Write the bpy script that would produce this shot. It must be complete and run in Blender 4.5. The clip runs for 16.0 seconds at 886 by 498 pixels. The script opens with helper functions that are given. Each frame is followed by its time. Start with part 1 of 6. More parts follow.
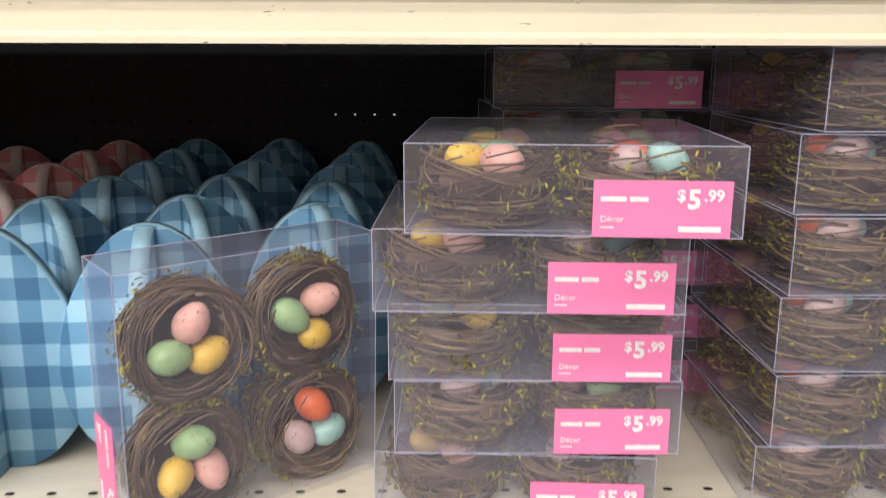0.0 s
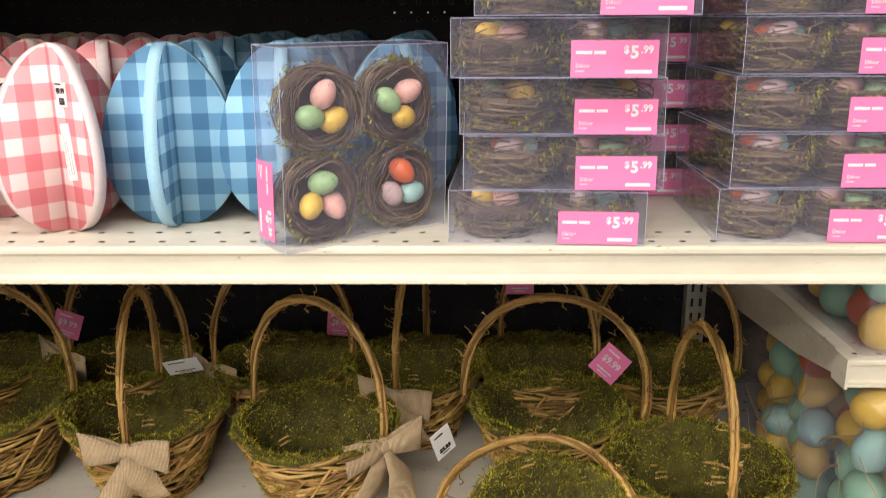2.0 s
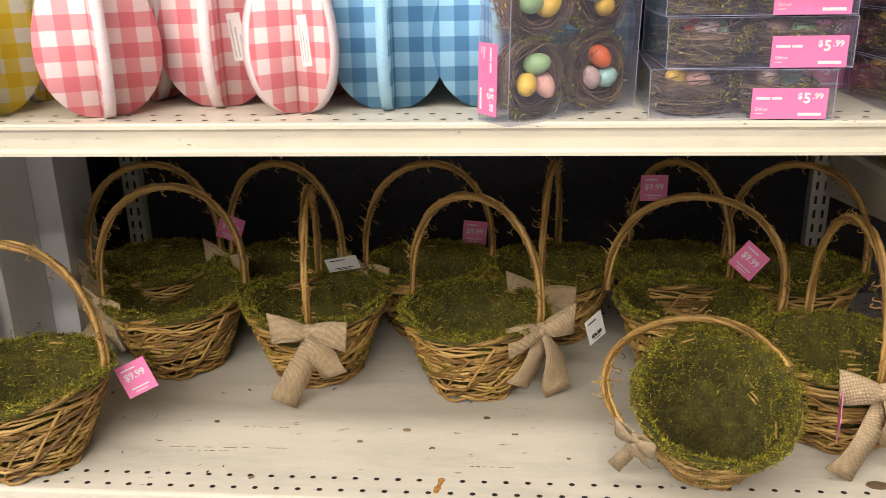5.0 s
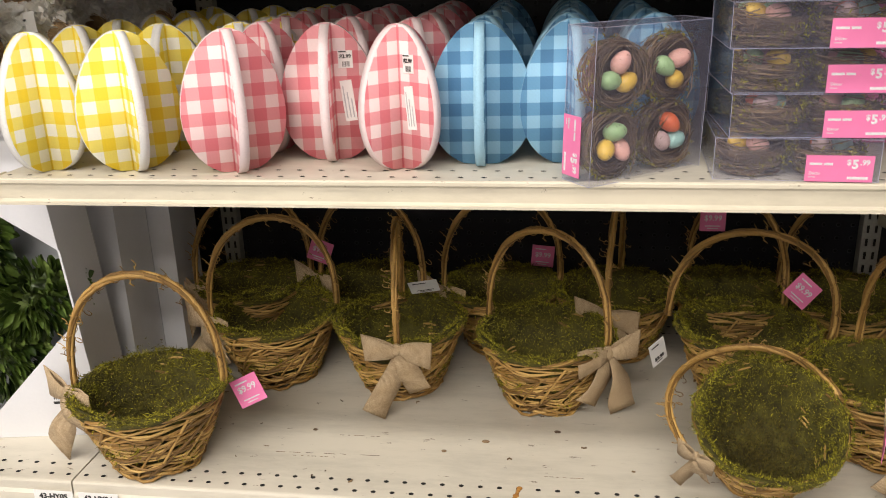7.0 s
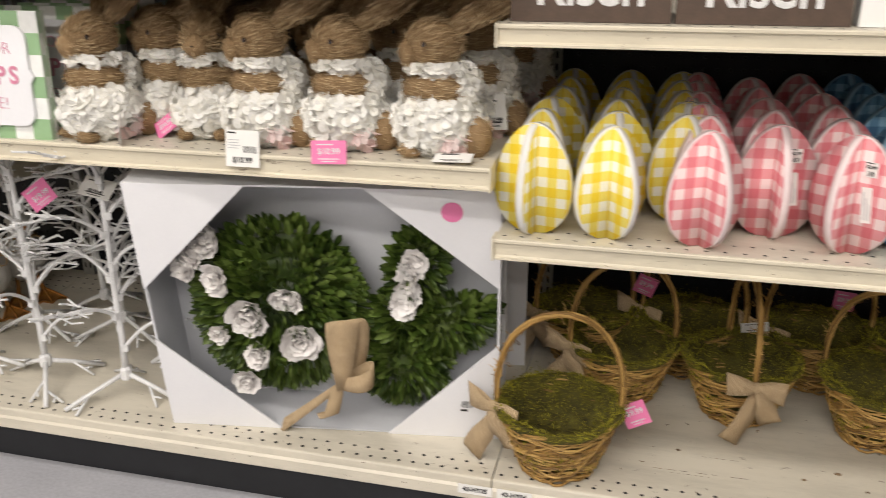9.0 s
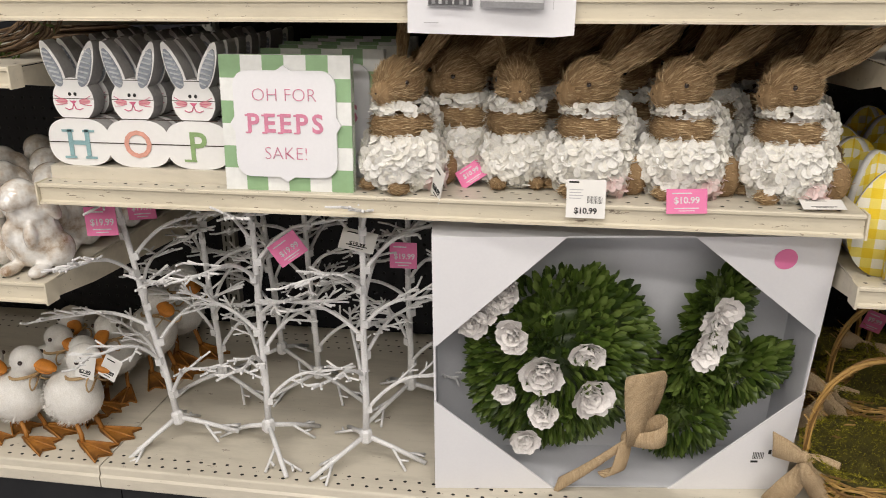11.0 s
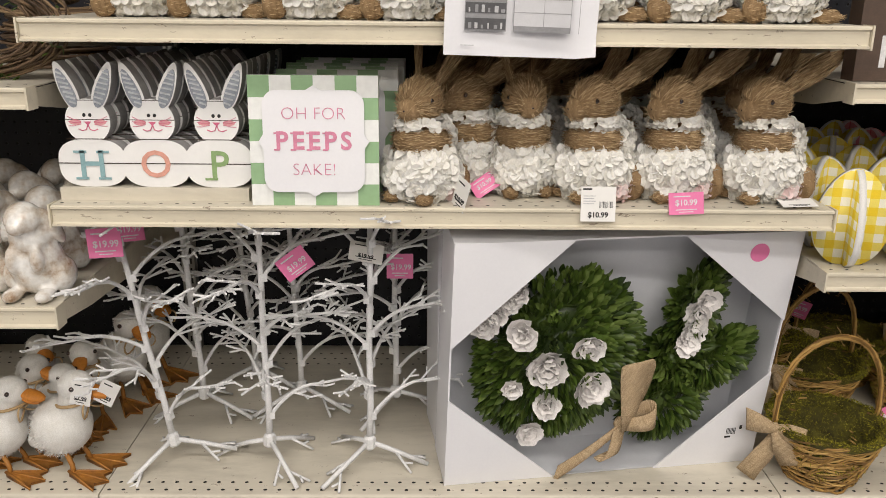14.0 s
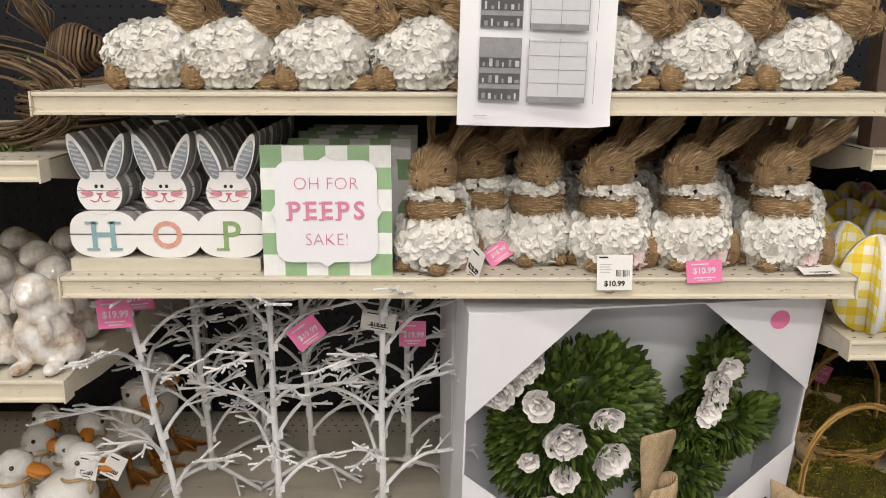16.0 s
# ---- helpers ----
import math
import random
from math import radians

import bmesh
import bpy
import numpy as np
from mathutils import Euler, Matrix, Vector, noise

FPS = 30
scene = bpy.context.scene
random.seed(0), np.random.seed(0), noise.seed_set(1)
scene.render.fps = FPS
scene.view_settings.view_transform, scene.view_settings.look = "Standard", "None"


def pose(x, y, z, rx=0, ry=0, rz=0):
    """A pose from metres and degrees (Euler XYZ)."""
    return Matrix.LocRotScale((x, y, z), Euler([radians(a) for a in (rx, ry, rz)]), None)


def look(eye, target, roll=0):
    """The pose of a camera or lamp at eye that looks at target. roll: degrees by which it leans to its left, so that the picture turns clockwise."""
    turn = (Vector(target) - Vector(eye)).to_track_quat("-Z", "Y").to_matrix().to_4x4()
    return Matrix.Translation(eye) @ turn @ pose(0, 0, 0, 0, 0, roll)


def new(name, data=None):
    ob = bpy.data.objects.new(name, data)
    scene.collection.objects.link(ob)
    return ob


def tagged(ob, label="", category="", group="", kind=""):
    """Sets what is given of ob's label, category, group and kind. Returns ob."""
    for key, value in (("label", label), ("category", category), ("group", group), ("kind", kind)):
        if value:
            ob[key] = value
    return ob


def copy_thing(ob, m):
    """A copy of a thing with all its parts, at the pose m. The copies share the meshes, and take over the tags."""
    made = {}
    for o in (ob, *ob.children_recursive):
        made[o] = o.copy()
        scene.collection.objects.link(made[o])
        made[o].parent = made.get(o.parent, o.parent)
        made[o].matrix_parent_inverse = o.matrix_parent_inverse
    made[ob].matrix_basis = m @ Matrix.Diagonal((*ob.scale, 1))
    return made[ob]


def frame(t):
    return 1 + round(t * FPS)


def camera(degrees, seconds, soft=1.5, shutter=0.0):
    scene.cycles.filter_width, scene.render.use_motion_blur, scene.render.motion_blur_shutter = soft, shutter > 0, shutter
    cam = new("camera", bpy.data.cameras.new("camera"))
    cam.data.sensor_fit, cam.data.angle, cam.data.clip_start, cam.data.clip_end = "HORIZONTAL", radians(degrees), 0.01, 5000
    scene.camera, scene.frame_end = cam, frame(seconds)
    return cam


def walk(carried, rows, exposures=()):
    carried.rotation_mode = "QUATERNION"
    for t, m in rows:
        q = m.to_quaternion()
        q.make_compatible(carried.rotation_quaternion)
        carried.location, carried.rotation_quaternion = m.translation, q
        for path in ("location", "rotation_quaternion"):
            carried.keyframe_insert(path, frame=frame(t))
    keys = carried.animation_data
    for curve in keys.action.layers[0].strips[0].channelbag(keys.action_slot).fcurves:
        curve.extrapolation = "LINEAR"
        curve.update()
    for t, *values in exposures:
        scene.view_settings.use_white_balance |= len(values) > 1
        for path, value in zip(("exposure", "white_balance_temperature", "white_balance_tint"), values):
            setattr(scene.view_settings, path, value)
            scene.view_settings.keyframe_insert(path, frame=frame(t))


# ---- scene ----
cam = camera(56.0, 16.0, soft=0.6, shutter=0.4)
PATH = [
    (0, (0.843, -0.46, 0.852), (0.885, 1.486, 0.393), 0.2),
    (0.5, (0.849, -0.521, 0.834), (0.838, 1.42, 0.352), 0.1),
    (1, (0.844, -0.579, 0.821), (0.809, 1.355, 0.311), -0.1),
    (1.5, (0.828, -0.642, 0.801), (0.803, 1.287, 0.274), -0.1),
    (2, (0.82, -0.688, 0.768), (0.788, 1.238, 0.227), -0.3),
    (2.5, (0.809, -0.715, 0.738), (0.768, 1.2, 0.161), -0.3),
    (3, (0.797, -0.726, 0.719), (0.737, 1.175, 0.102), -0.4),
    (3.5, (0.779, -0.739, 0.705), (0.691, 1.154, 0.066), -0.5),
    (4, (0.752, -0.748, 0.707), (0.641, 1.137, 0.049), -0.7),
    (4.5, (0.719, -0.764, 0.716), (0.586, 1.119, 0.058), -1.1),
    (4.7, (0.705, -0.775, 0.719), (0.561, 1.111, 0.07), -1.1),
    (6.8, (0.655, -0.896, 0.793), (0.405, 0.984, 0.159), -1.8),
    (7, (0.655, -0.897, 0.809), (0.383, 0.975, 0.158), -1.7),
    (7.5, (0.615, -0.96, 0.833), (0.317, 0.913, 0.198), -1.0),
    (8, (0.51, -1.044, 0.878), (0.195, 0.824, 0.238), -0.3),
    (8.5, (0.352, -1.108, 0.952), (-0.013, 0.733, 0.262), -0.1),
    (9, (0.209, -1.142, 0.99), (-0.252, 0.674, 0.291), -0.3),
    (9.5, (0.033, -1.159, 1.007), (-0.442, 0.654, 0.309), -0.3),
    (10, (-0.136, -1.176, 1.013), (-0.58, 0.652, 0.333), -0.4),
    (10.2, (-0.196, -1.185, 1.015), (-0.616, 0.65, 0.342), -0.4),
    (12.3, (-0.555, -1.186, 1.001), (-0.666, 0.713, 0.384), 0.0),
    (12.5, (-0.569, -1.196, 1.001), (-0.649, 0.704, 0.384), 0.1),
    (13, (-0.596, -1.23, 1.003), (-0.616, 0.672, 0.384), 0.5),
    (13.5, (-0.618, -1.268, 1.008), (-0.6, 0.636, 0.397), 0.6),
    (14, (-0.631, -1.291, 1.014), (-0.603, 0.618, 0.419), 0.6),
    (14.5, (-0.636, -1.298, 1.015), (-0.615, 0.621, 0.449), 0.6),
    (15, (-0.637, -1.288, 1.018), (-0.625, 0.638, 0.48), 0.5),
    (15.5, (-0.639, -1.275, 1.027), (-0.631, 0.658, 0.514), 0.4),
    (16, (-0.639, -1.266, 1.033), (-0.632, 0.677, 0.561), 0.1),
]
walk(cam, [(t, look(eye, target, roll)) for t, eye, target, roll in PATH],
     [(0, -0.20), (0.5, -0.24), (1, -0.18), (2.5, 0.03), (3.5, -0.07), (4.7, -0.12), (7, -0.38), (8, -0.52), (9.5, -0.75), (12.5, -0.90), (16, -0.89)])


# ---- light: fluorescent strips over the aisles of a shop ----
world = bpy.data.worlds.new("shop")
scene.world = world
world.use_nodes = True
world.node_tree.nodes["Background"].inputs[0].default_value = (0.9, 0.95, 1.0, 1)
world.node_tree.nodes["Background"].inputs[1].default_value = 0.05


def strip_light(x, y, power):
    lamp = bpy.data.lights.new("strip_light", "AREA")
    lamp.shape, lamp.size, lamp.size_y, lamp.energy, lamp.color = "RECTANGLE", 5.0, 0.35, power, (1.0, 0.935, 0.87)
    ob = new("strip_light", lamp)
    ob.matrix_world = pose(x, y, 3.36)
    return ob


strip_light(-0.6, -1.5, 138)
strip_light(-0.6, -3.6, 270)
strip_light(-0.6, -5.6, 345)

# ---- materials ----


def nodes_of(name):
    m = bpy.data.materials.new(name)
    m.use_nodes = True
    t = m.node_tree
    return m, t, t.nodes["Principled BSDF"]


def ramp(t, stops, fac):
    n = t.nodes.new("ShaderNodeValToRGB")
    e = n.color_ramp.elements
    while len(e) < len(stops):
        e.new(0.5)
    for el, (p, c) in zip(e, stops):
        el.position, el.color = p, (*c, 1)
    t.links.new(fac, n.inputs[0])
    return n.outputs[0]


def noise_of(t, scale, detail=4.0, stretch=None, rough=0.6):
    co = t.nodes.new("ShaderNodeTexCoord")
    out = co.outputs["Object"]
    if stretch:
        mp = t.nodes.new("ShaderNodeMapping")
        mp.inputs["Scale"].default_value = stretch
        t.links.new(out, mp.inputs[0])
        out = mp.outputs[0]
    n = t.nodes.new("ShaderNodeTexNoise")
    n.inputs["Scale"].default_value, n.inputs["Detail"].default_value, n.inputs["Roughness"].default_value = scale, detail, rough
    t.links.new(out, n.inputs["Vector"])
    return n.outputs["Fac"]


def blend(t, a, b, fac, kind="MIX"):
    n = t.nodes.new("ShaderNodeMix")
    n.data_type, n.blend_type = "RGBA", kind
    for sock, v in ((n.inputs[6], a), (n.inputs[7], b), (n.inputs[0], fac)):
        if isinstance(v, (int, float)):
            sock.default_value = v
        elif isinstance(v, tuple):
            sock.default_value = (*v, 1)
        else:
            t.links.new(v, sock)
    return n.outputs[2]


def maths(t, op, a, b=0.0):
    n = t.nodes.new("ShaderNodeMath")
    n.operation = op
    for sock, v in ((n.inputs[0], a), (n.inputs[1], b)):
        if isinstance(v, (int, float)):
            sock.default_value = v
        else:
            t.links.new(v, sock)
    return n.outputs[0]


def bump(t, p, height, strength, distance=0.002):
    n = t.nodes.new("ShaderNodeBump")
    n.inputs["Strength"].default_value, n.inputs["Distance"].default_value = strength, distance
    t.links.new(height, n.inputs["Height"])
    t.links.new(n.outputs[0], p.inputs["Normal"])


def varied(name, stops, rough=0.6, scale=40.0, fine=300.0, relief=0.2, island=False, stretch=None, coat=0.0, metal=0.0, grit=0.6):
    """A surface whose colour wanders over the stops: by islands or by noise, with a finer grain on top."""
    m, t, p = nodes_of(name)
    big = noise_of(t, scale, 5.0, stretch)
    fac = big
    if island:
        geo = t.nodes.new("ShaderNodeNewGeometry")
        fac = maths(t, "ADD", maths(t, "MULTIPLY", geo.outputs["Random Per Island"], 0.75), maths(t, "MULTIPLY", big, 0.35))
    n = len(stops)
    lo, hi = (0.12, 0.95) if island else (0.3, 0.7)
    col = ramp(t, [(lo + (hi - lo) * i / max(1, n - 1), c) for i, c in enumerate(stops)], fac)
    grain = noise_of(t, fine, 2.0, stretch)
    col = blend(t, col, ramp(t, [(0.3, (0.72, 0.72, 0.72)), (0.7, (1.0, 1.0, 1.0))], grain), grit, "MULTIPLY")
    t.links.new(col, p.inputs["Base Color"])
    p.inputs["Roughness"].default_value, p.inputs["Metallic"].default_value, p.inputs["Coat Weight"].default_value = rough, metal, coat
    if relief:
        bump(t, p, grain, relief)
    return m


def plain(name, c, rough=0.5, grain=0.06, scale=120.0, metal=0.0, coat=0.0):
    lo = tuple(v * (1 - grain) for v in c)
    return varied(name, [lo, c], rough, scale, scale * 6, 0.05, coat=coat, metal=metal)


def shelf_paint(name, c, wear=0.665):
    """Cream enamel with small chips, smudges and scuffs; wear: the lower, the more chips."""
    m, t, p = nodes_of(name)
    dirt = noise_of(t, 9.0, 8.0, (0.5, 2, 2), 0.75)
    col = ramp(t, [(0.3, tuple(v * 0.8 for v in c)), (0.55, c)], dirt)
    chips = noise_of(t, 55.0, 5.0, (0.6, 1.4, 2.2), 0.75)
    spot = maths(t, "GREATER_THAN", chips, wear)
    col = blend(t, col, (0.13, 0.09, 0.06), maths(t, "MULTIPLY", spot, 0.75))
    t.links.new(col, p.inputs["Base Color"])
    p.inputs["Roughness"].default_value = 0.4
    bump(t, p, chips, 0.05, 0.001)
    return m


CREAM = shelf_paint("cream_enamel", (0.61, 0.555, 0.435))
WORN = shelf_paint("chipped_cream_enamel", (0.61, 0.555, 0.435), 0.635)
DECK = shelf_paint("beige_enamel", (0.60, 0.555, 0.46))
HOLE = plain("hole_black", (0.012, 0.011, 0.01), 0.8)
KICK = plain("kick_black", (0.012, 0.013, 0.016), 0.45, 0.4, 20)
STEEL = plain("upright_grey", (0.42, 0.41, 0.37), 0.45, 0.2, 30)


def pegboard_material():
    m, t, p = nodes_of("black_pegboard")
    co = t.nodes.new("ShaderNodeTexCoord")
    sep = t.nodes.new("ShaderNodeSeparateXYZ")
    t.links.new(co.outputs["Object"], sep.inputs[0])
    sq = []
    for ax in (0, 2):
        f = maths(t, "FRACT", maths(t, "DIVIDE", maths(t, "ADD", sep.outputs[ax], 50.0), 0.0254))
        d = maths(t, "SUBTRACT", f, 0.5)
        sq.append(maths(t, "MULTIPLY", d, d))
    r = maths(t, "SQRT", maths(t, "ADD", sq[0], sq[1]))
    hole = maths(t, "LESS_THAN", r, 0.12)
    col = blend(t, (0.010, 0.0105, 0.0145), (0.001, 0.001, 0.001), hole)
    # paler ring paints in the light that hole edges catch
    rim = maths(t, "MULTIPLY", maths(t, "GREATER_THAN", r, 0.12), maths(t, "LESS_THAN", r, 0.165))
    col = blend(t, col, (0.034, 0.037, 0.046), rim)
    t.links.new(col, p.inputs["Base Color"])
    p.inputs["Roughness"].default_value = 0.42
    p.inputs["Specular IOR Level"].default_value = 0.28
    bump(t, p, ramp(t, [(0.10, (0, 0, 0)), (0.16, (1, 1, 1))], r), 1.0, 0.004)
    return m


PEG = pegboard_material()
FLOOR = varied("grey_vinyl_floor", [(0.40, 0.40, 0.43), (0.47, 0.47, 0.50)], 0.35, 6, 150, 0.03)
WALLM = varied("shop_wall_paint", [(0.68, 0.66, 0.63), (0.74, 0.72, 0.69)], 0.8, 3, 120, 0.05)
CEIL = varied("ceiling_white", [(0.72, 0.72, 0.70), (0.78, 0.78, 0.76)], 0.9, 8, 200, 0.1)
FARGOODS = varied("far_goods", [(0.10, 0.09, 0.08), (0.35, 0.28, 0.22), (0.2, 0.3, 0.25)], 0.7, 5, 60, 0.0)


def gingham(name, white, mid, full, size=0.0145, axes=(0, 2)):
    """Woven check: two crossing stripes in the panel's own plane, with a fine twill."""
    m, t, p = nodes_of(name)
    co = t.nodes.new("ShaderNodeTexCoord")
    sep = t.nodes.new("ShaderNodeSeparateXYZ")
    t.links.new(co.outputs["Object"], sep.inputs[0])
    on = []
    for ax, off in zip(axes, (0.25, 0.1)):
        f = maths(t, "FRACT", maths(t, "ADD", maths(t, "DIVIDE", sep.outputs[ax], 2 * size), 20 + off))
        on.append(maths(t, "LESS_THAN", f, 0.5))
    twill = maths(t, "FRACT", maths(t, "DIVIDE", maths(t, "ADD", maths(t, "ADD", sep.outputs[axes[0]], sep.outputs[axes[1]]), 5.0), 0.0014))
    twill = maths(t, "LESS_THAN", twill, 0.5)
    col = blend(t, white, mid, maths(t, "MAXIMUM", on[0], on[1]))
    col = blend(t, col, full, maths(t, "MULTIPLY", on[0], on[1]))
    col = blend(t, col, blend(t, col, (0.8, 0.8, 0.8), 1.0, "MULTIPLY"), maths(t, "MULTIPLY", twill, 0.35))
    t.links.new(col, p.inputs["Base Color"])
    p.inputs["Roughness"].default_value = 0.7
    bump(t, p, twill, 0.15, 0.0004)
    return m


GING = {
    "yellow": (gingham("yellow_gingham", (0.82, 0.80, 0.68), (0.80, 0.66, 0.13), (0.78, 0.56, 0.02)), plain("white_edge", (0.78, 0.77, 0.74), 0.6)),
    "pink": (gingham("pink_gingham", (0.80, 0.62, 0.61), (0.72, 0.29, 0.31), (0.66, 0.16, 0.19)), plain("pale_pink_edge", (0.80, 0.66, 0.66), 0.6)),
    "blue": (gingham("blue_gingham", (0.30, 0.54, 0.72), (0.13, 0.31, 0.50), (0.055, 0.17, 0.32)), plain("pale_blue_edge", (0.34, 0.58, 0.74), 0.6)),
}


def checker(name, a, c, size):
    m, t, p = nodes_of(name)
    co = t.nodes.new("ShaderNodeTexCoord")
    sep = t.nodes.new("ShaderNodeSeparateXYZ")
    t.links.new(co.outputs["Object"], sep.inputs[0])
    n = maths(t, "ADD", maths(t, "FLOOR", maths(t, "ADD", maths(t, "DIVIDE", sep.outputs[0], size), 3.0)), maths(t, "FLOOR", maths(t, "ADD", maths(t, "DIVIDE", sep.outputs[2], size), 0.001)))
    odd = maths(t, "GREATER_THAN", maths(t, "FRACT", maths(t, "MULTIPLY", n, 0.5)), 0.25)
    col = blend(t, a, c, odd)
    col = blend(t, col, ramp(t, [(0.35, (0.9, 0.9, 0.9)), (0.65, (1, 1, 1))], noise_of(t, 90, 4)), 0.7, "MULTIPLY")
    t.links.new(col, p.inputs["Base Color"])
    p.inputs["Roughness"].default_value = 0.55
    return m


GREEN_CHECK = checker("green_check", (0.78, 0.79, 0.77), (0.27, 0.43, 0.235), 0.196 / 6)

TWIG = varied("vine_twig", [(0.12, 0.058, 0.012), (0.36, 0.20, 0.048), (0.62, 0.39, 0.12)], 0.55, 30, 500, 0.4, island=True)
DARKTWIG = varied("nest_twig", [(0.06, 0.035, 0.02), (0.14, 0.085, 0.045), (0.27, 0.18, 0.095)], 0.7, 30, 500, 0.3, island=True)
MOSS = varied("dry_moss", [(0.030, 0.023, 0.0015), (0.115, 0.096, 0.003), (0.225, 0.197, 0.005), (0.50, 0.45, 0.025)], 0.85, 22, 500, 0.2, island=True)
# brown moss, darkened further with the bowl hollow's shade in its colour
MOSSDARK = varied("brown_shaded_moss", [(0.026, 0.018, 0.002), (0.070, 0.052, 0.004), (0.15, 0.118, 0.010)], 0.9, 22, 500, 0.2, island=True)
MOSSBED = varied("moss_bed", [(0.030, 0.024, 0.004), (0.070, 0.060, 0.007), (0.12, 0.108, 0.010)], 0.95, 45, 350, 1.0)


def burlap_material():
    m, t, p = nodes_of("burlap")
    co = t.nodes.new("ShaderNodeTexCoord")
    w = []
    for d in ("X", "Z"):
        n = t.nodes.new("ShaderNodeTexWave")
        n.bands_direction = d
        n.inputs["Scale"].default_value, n.inputs["Distortion"].default_value, n.inputs["Detail"].default_value = 190.0, 0.8, 1.0
        t.links.new(co.outputs["Object"], n.inputs["Vector"])
        w.append(n.outputs["Fac"])
    weave = maths(t, "MULTIPLY", w[0], w[1])
    col = ramp(t, [(0.05, (0.37, 0.255, 0.135)), (0.45, (0.76, 0.59, 0.385))], weave)
    col = blend(t, col, ramp(t, [(0.35, (0.8, 0.8, 0.8)), (0.65, (1, 1, 1))], noise_of(t, 60, 4)), 0.8, "MULTIPLY")
    t.links.new(col, p.inputs["Base Color"])
    p.inputs["Roughness"].default_value = 0.9
    bump(t, p, weave, 0.8, 0.001)
    return m


BURLAP = burlap_material()
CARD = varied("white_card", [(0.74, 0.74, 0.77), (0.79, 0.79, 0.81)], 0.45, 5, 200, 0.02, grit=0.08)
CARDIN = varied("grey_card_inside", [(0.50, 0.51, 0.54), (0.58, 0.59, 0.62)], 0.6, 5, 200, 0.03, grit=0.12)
LEAF = varied("boxwood_leaf", [(0.013, 0.029, 0.004), (0.046, 0.083, 0.010), (0.085, 0.135, 0.020), (0.17, 0.235, 0.055)], 0.42, 25, 200, 0.1, island=True)
WOODROSE = varied("cream_wood_petal", [(0.78, 0.745, 0.725), (0.86, 0.835, 0.81)], 0.75, 60, 400, 0.1, island=True)


def petal_cloth(name, stops):
    """Thin cloth petals that let light through."""
    m = varied(name, stops, 0.7, 30, 300, 0.0, island=True)
    t = m.node_tree
    p = t.nodes["Principled BSDF"]
    tr, mx = t.nodes.new("ShaderNodeBsdfTranslucent"), t.nodes.new("ShaderNodeMixShader")
    t.links.new(p.inputs["Base Color"].links[0].from_socket, tr.inputs[0])
    mx.inputs[0].default_value = 0.24
    t.links.new(p.outputs[0], mx.inputs[1])
    t.links.new(tr.outputs[0], mx.inputs[2])
    t.links.new(mx.outputs[0], t.nodes["Material Output"].inputs[0])
    return m


PETAL = petal_cloth("white_petal", [(0.92, 0.895, 0.82), (0.94, 0.925, 0.875), (0.95, 0.945, 0.92)])
BLUSH = petal_cloth("blush_petal", [(0.86, 0.62, 0.60), (0.88, 0.78, 0.76)])
STRAW = varied("straw_fibre", [(0.20, 0.122, 0.052), (0.44, 0.30, 0.155), (0.68, 0.52, 0.31)], 0.7, 60, 500, 0.2, island=True)
STRAWBED = varied("straw_bed", [(0.22, 0.135, 0.062), (0.37, 0.245, 0.125)], 0.85, 160, 700, 0.9, stretch=(1, 1, 0.3))
EYE = plain("dark_eye", (0.03, 0.012, 0.008), 0.12, coat=1.0)
WHITEPAINT = varied("white_painted_twig", [(0.70, 0.70, 0.70), (0.80, 0.80, 0.80)], 0.5, 60, 400, 0.2)
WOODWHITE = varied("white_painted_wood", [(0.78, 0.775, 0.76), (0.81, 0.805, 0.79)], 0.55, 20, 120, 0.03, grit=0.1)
# edges of the white boards, with their shade put in as grey
WOODSHADE = varied("shaded_wood_side", [(0.36, 0.35, 0.34), (0.46, 0.45, 0.44)], 0.7, 20, 250, 0.1)
GROOVE = plain("dark_groove", (0.05, 0.03, 0.022), 0.8)
TIN = varied("galvanised_tin", [(0.30, 0.33, 0.38), (0.42, 0.45, 0.50)], 0.4, 40, 200, 0.05, metal=0.3)
# paler copy of the tin: light along the ribs put into colour
TINLIT = varied("highlit_tin_rib", [(0.62, 0.65, 0.68), (0.74, 0.77, 0.80)], 0.3, 40, 200, 0.05, metal=0.4)
INK = {k: plain(k + "_paint", c, 0.6, 0.25, 60) for k, c in {
    "teal": (0.29, 0.48, 0.51), "coral": (0.80, 0.40, 0.31), "leaf": (0.30, 0.45, 0.19), "pink": (0.72, 0.16, 0.28), "rose": (0.74, 0.27, 0.40),
    "black": (0.02, 0.02, 0.02), "cheek": (0.78, 0.38, 0.40), "white": (0.82, 0.82, 0.82), "grey": (0.30, 0.30, 0.31), "pale": (0.56, 0.56, 0.57), "brown": (0.095, 0.06, 0.042), "photo": (0.09, 0.09, 0.095)}.items()}
TAGPINK = varied("pink_sticker", [(0.72, 0.17, 0.36), (0.76, 0.20, 0.40)], 0.4, 10, 100, 0.0, grit=0.1)
TAGWHITE = varied("white_tag_card", [(0.74, 0.73, 0.70), (0.80, 0.79, 0.76)], 0.5, 10, 100, 0.0, grit=0.08)
EGGS = {k: varied(k + "_speckled_egg", [tuple(v * 0.9 for v in c), c], 0.45, 60, 260, 0.08) for k, c in {
    "pink": (0.78, 0.42, 0.36), "green": (0.33, 0.50, 0.24), "yellow": (0.78, 0.50, 0.07), "orange": (0.75, 0.14, 0.035), "mint": (0.33, 0.60, 0.42), "aqua": (0.38, 0.62, 0.58), "mauve": (0.62, 0.44, 0.43)}.items()}
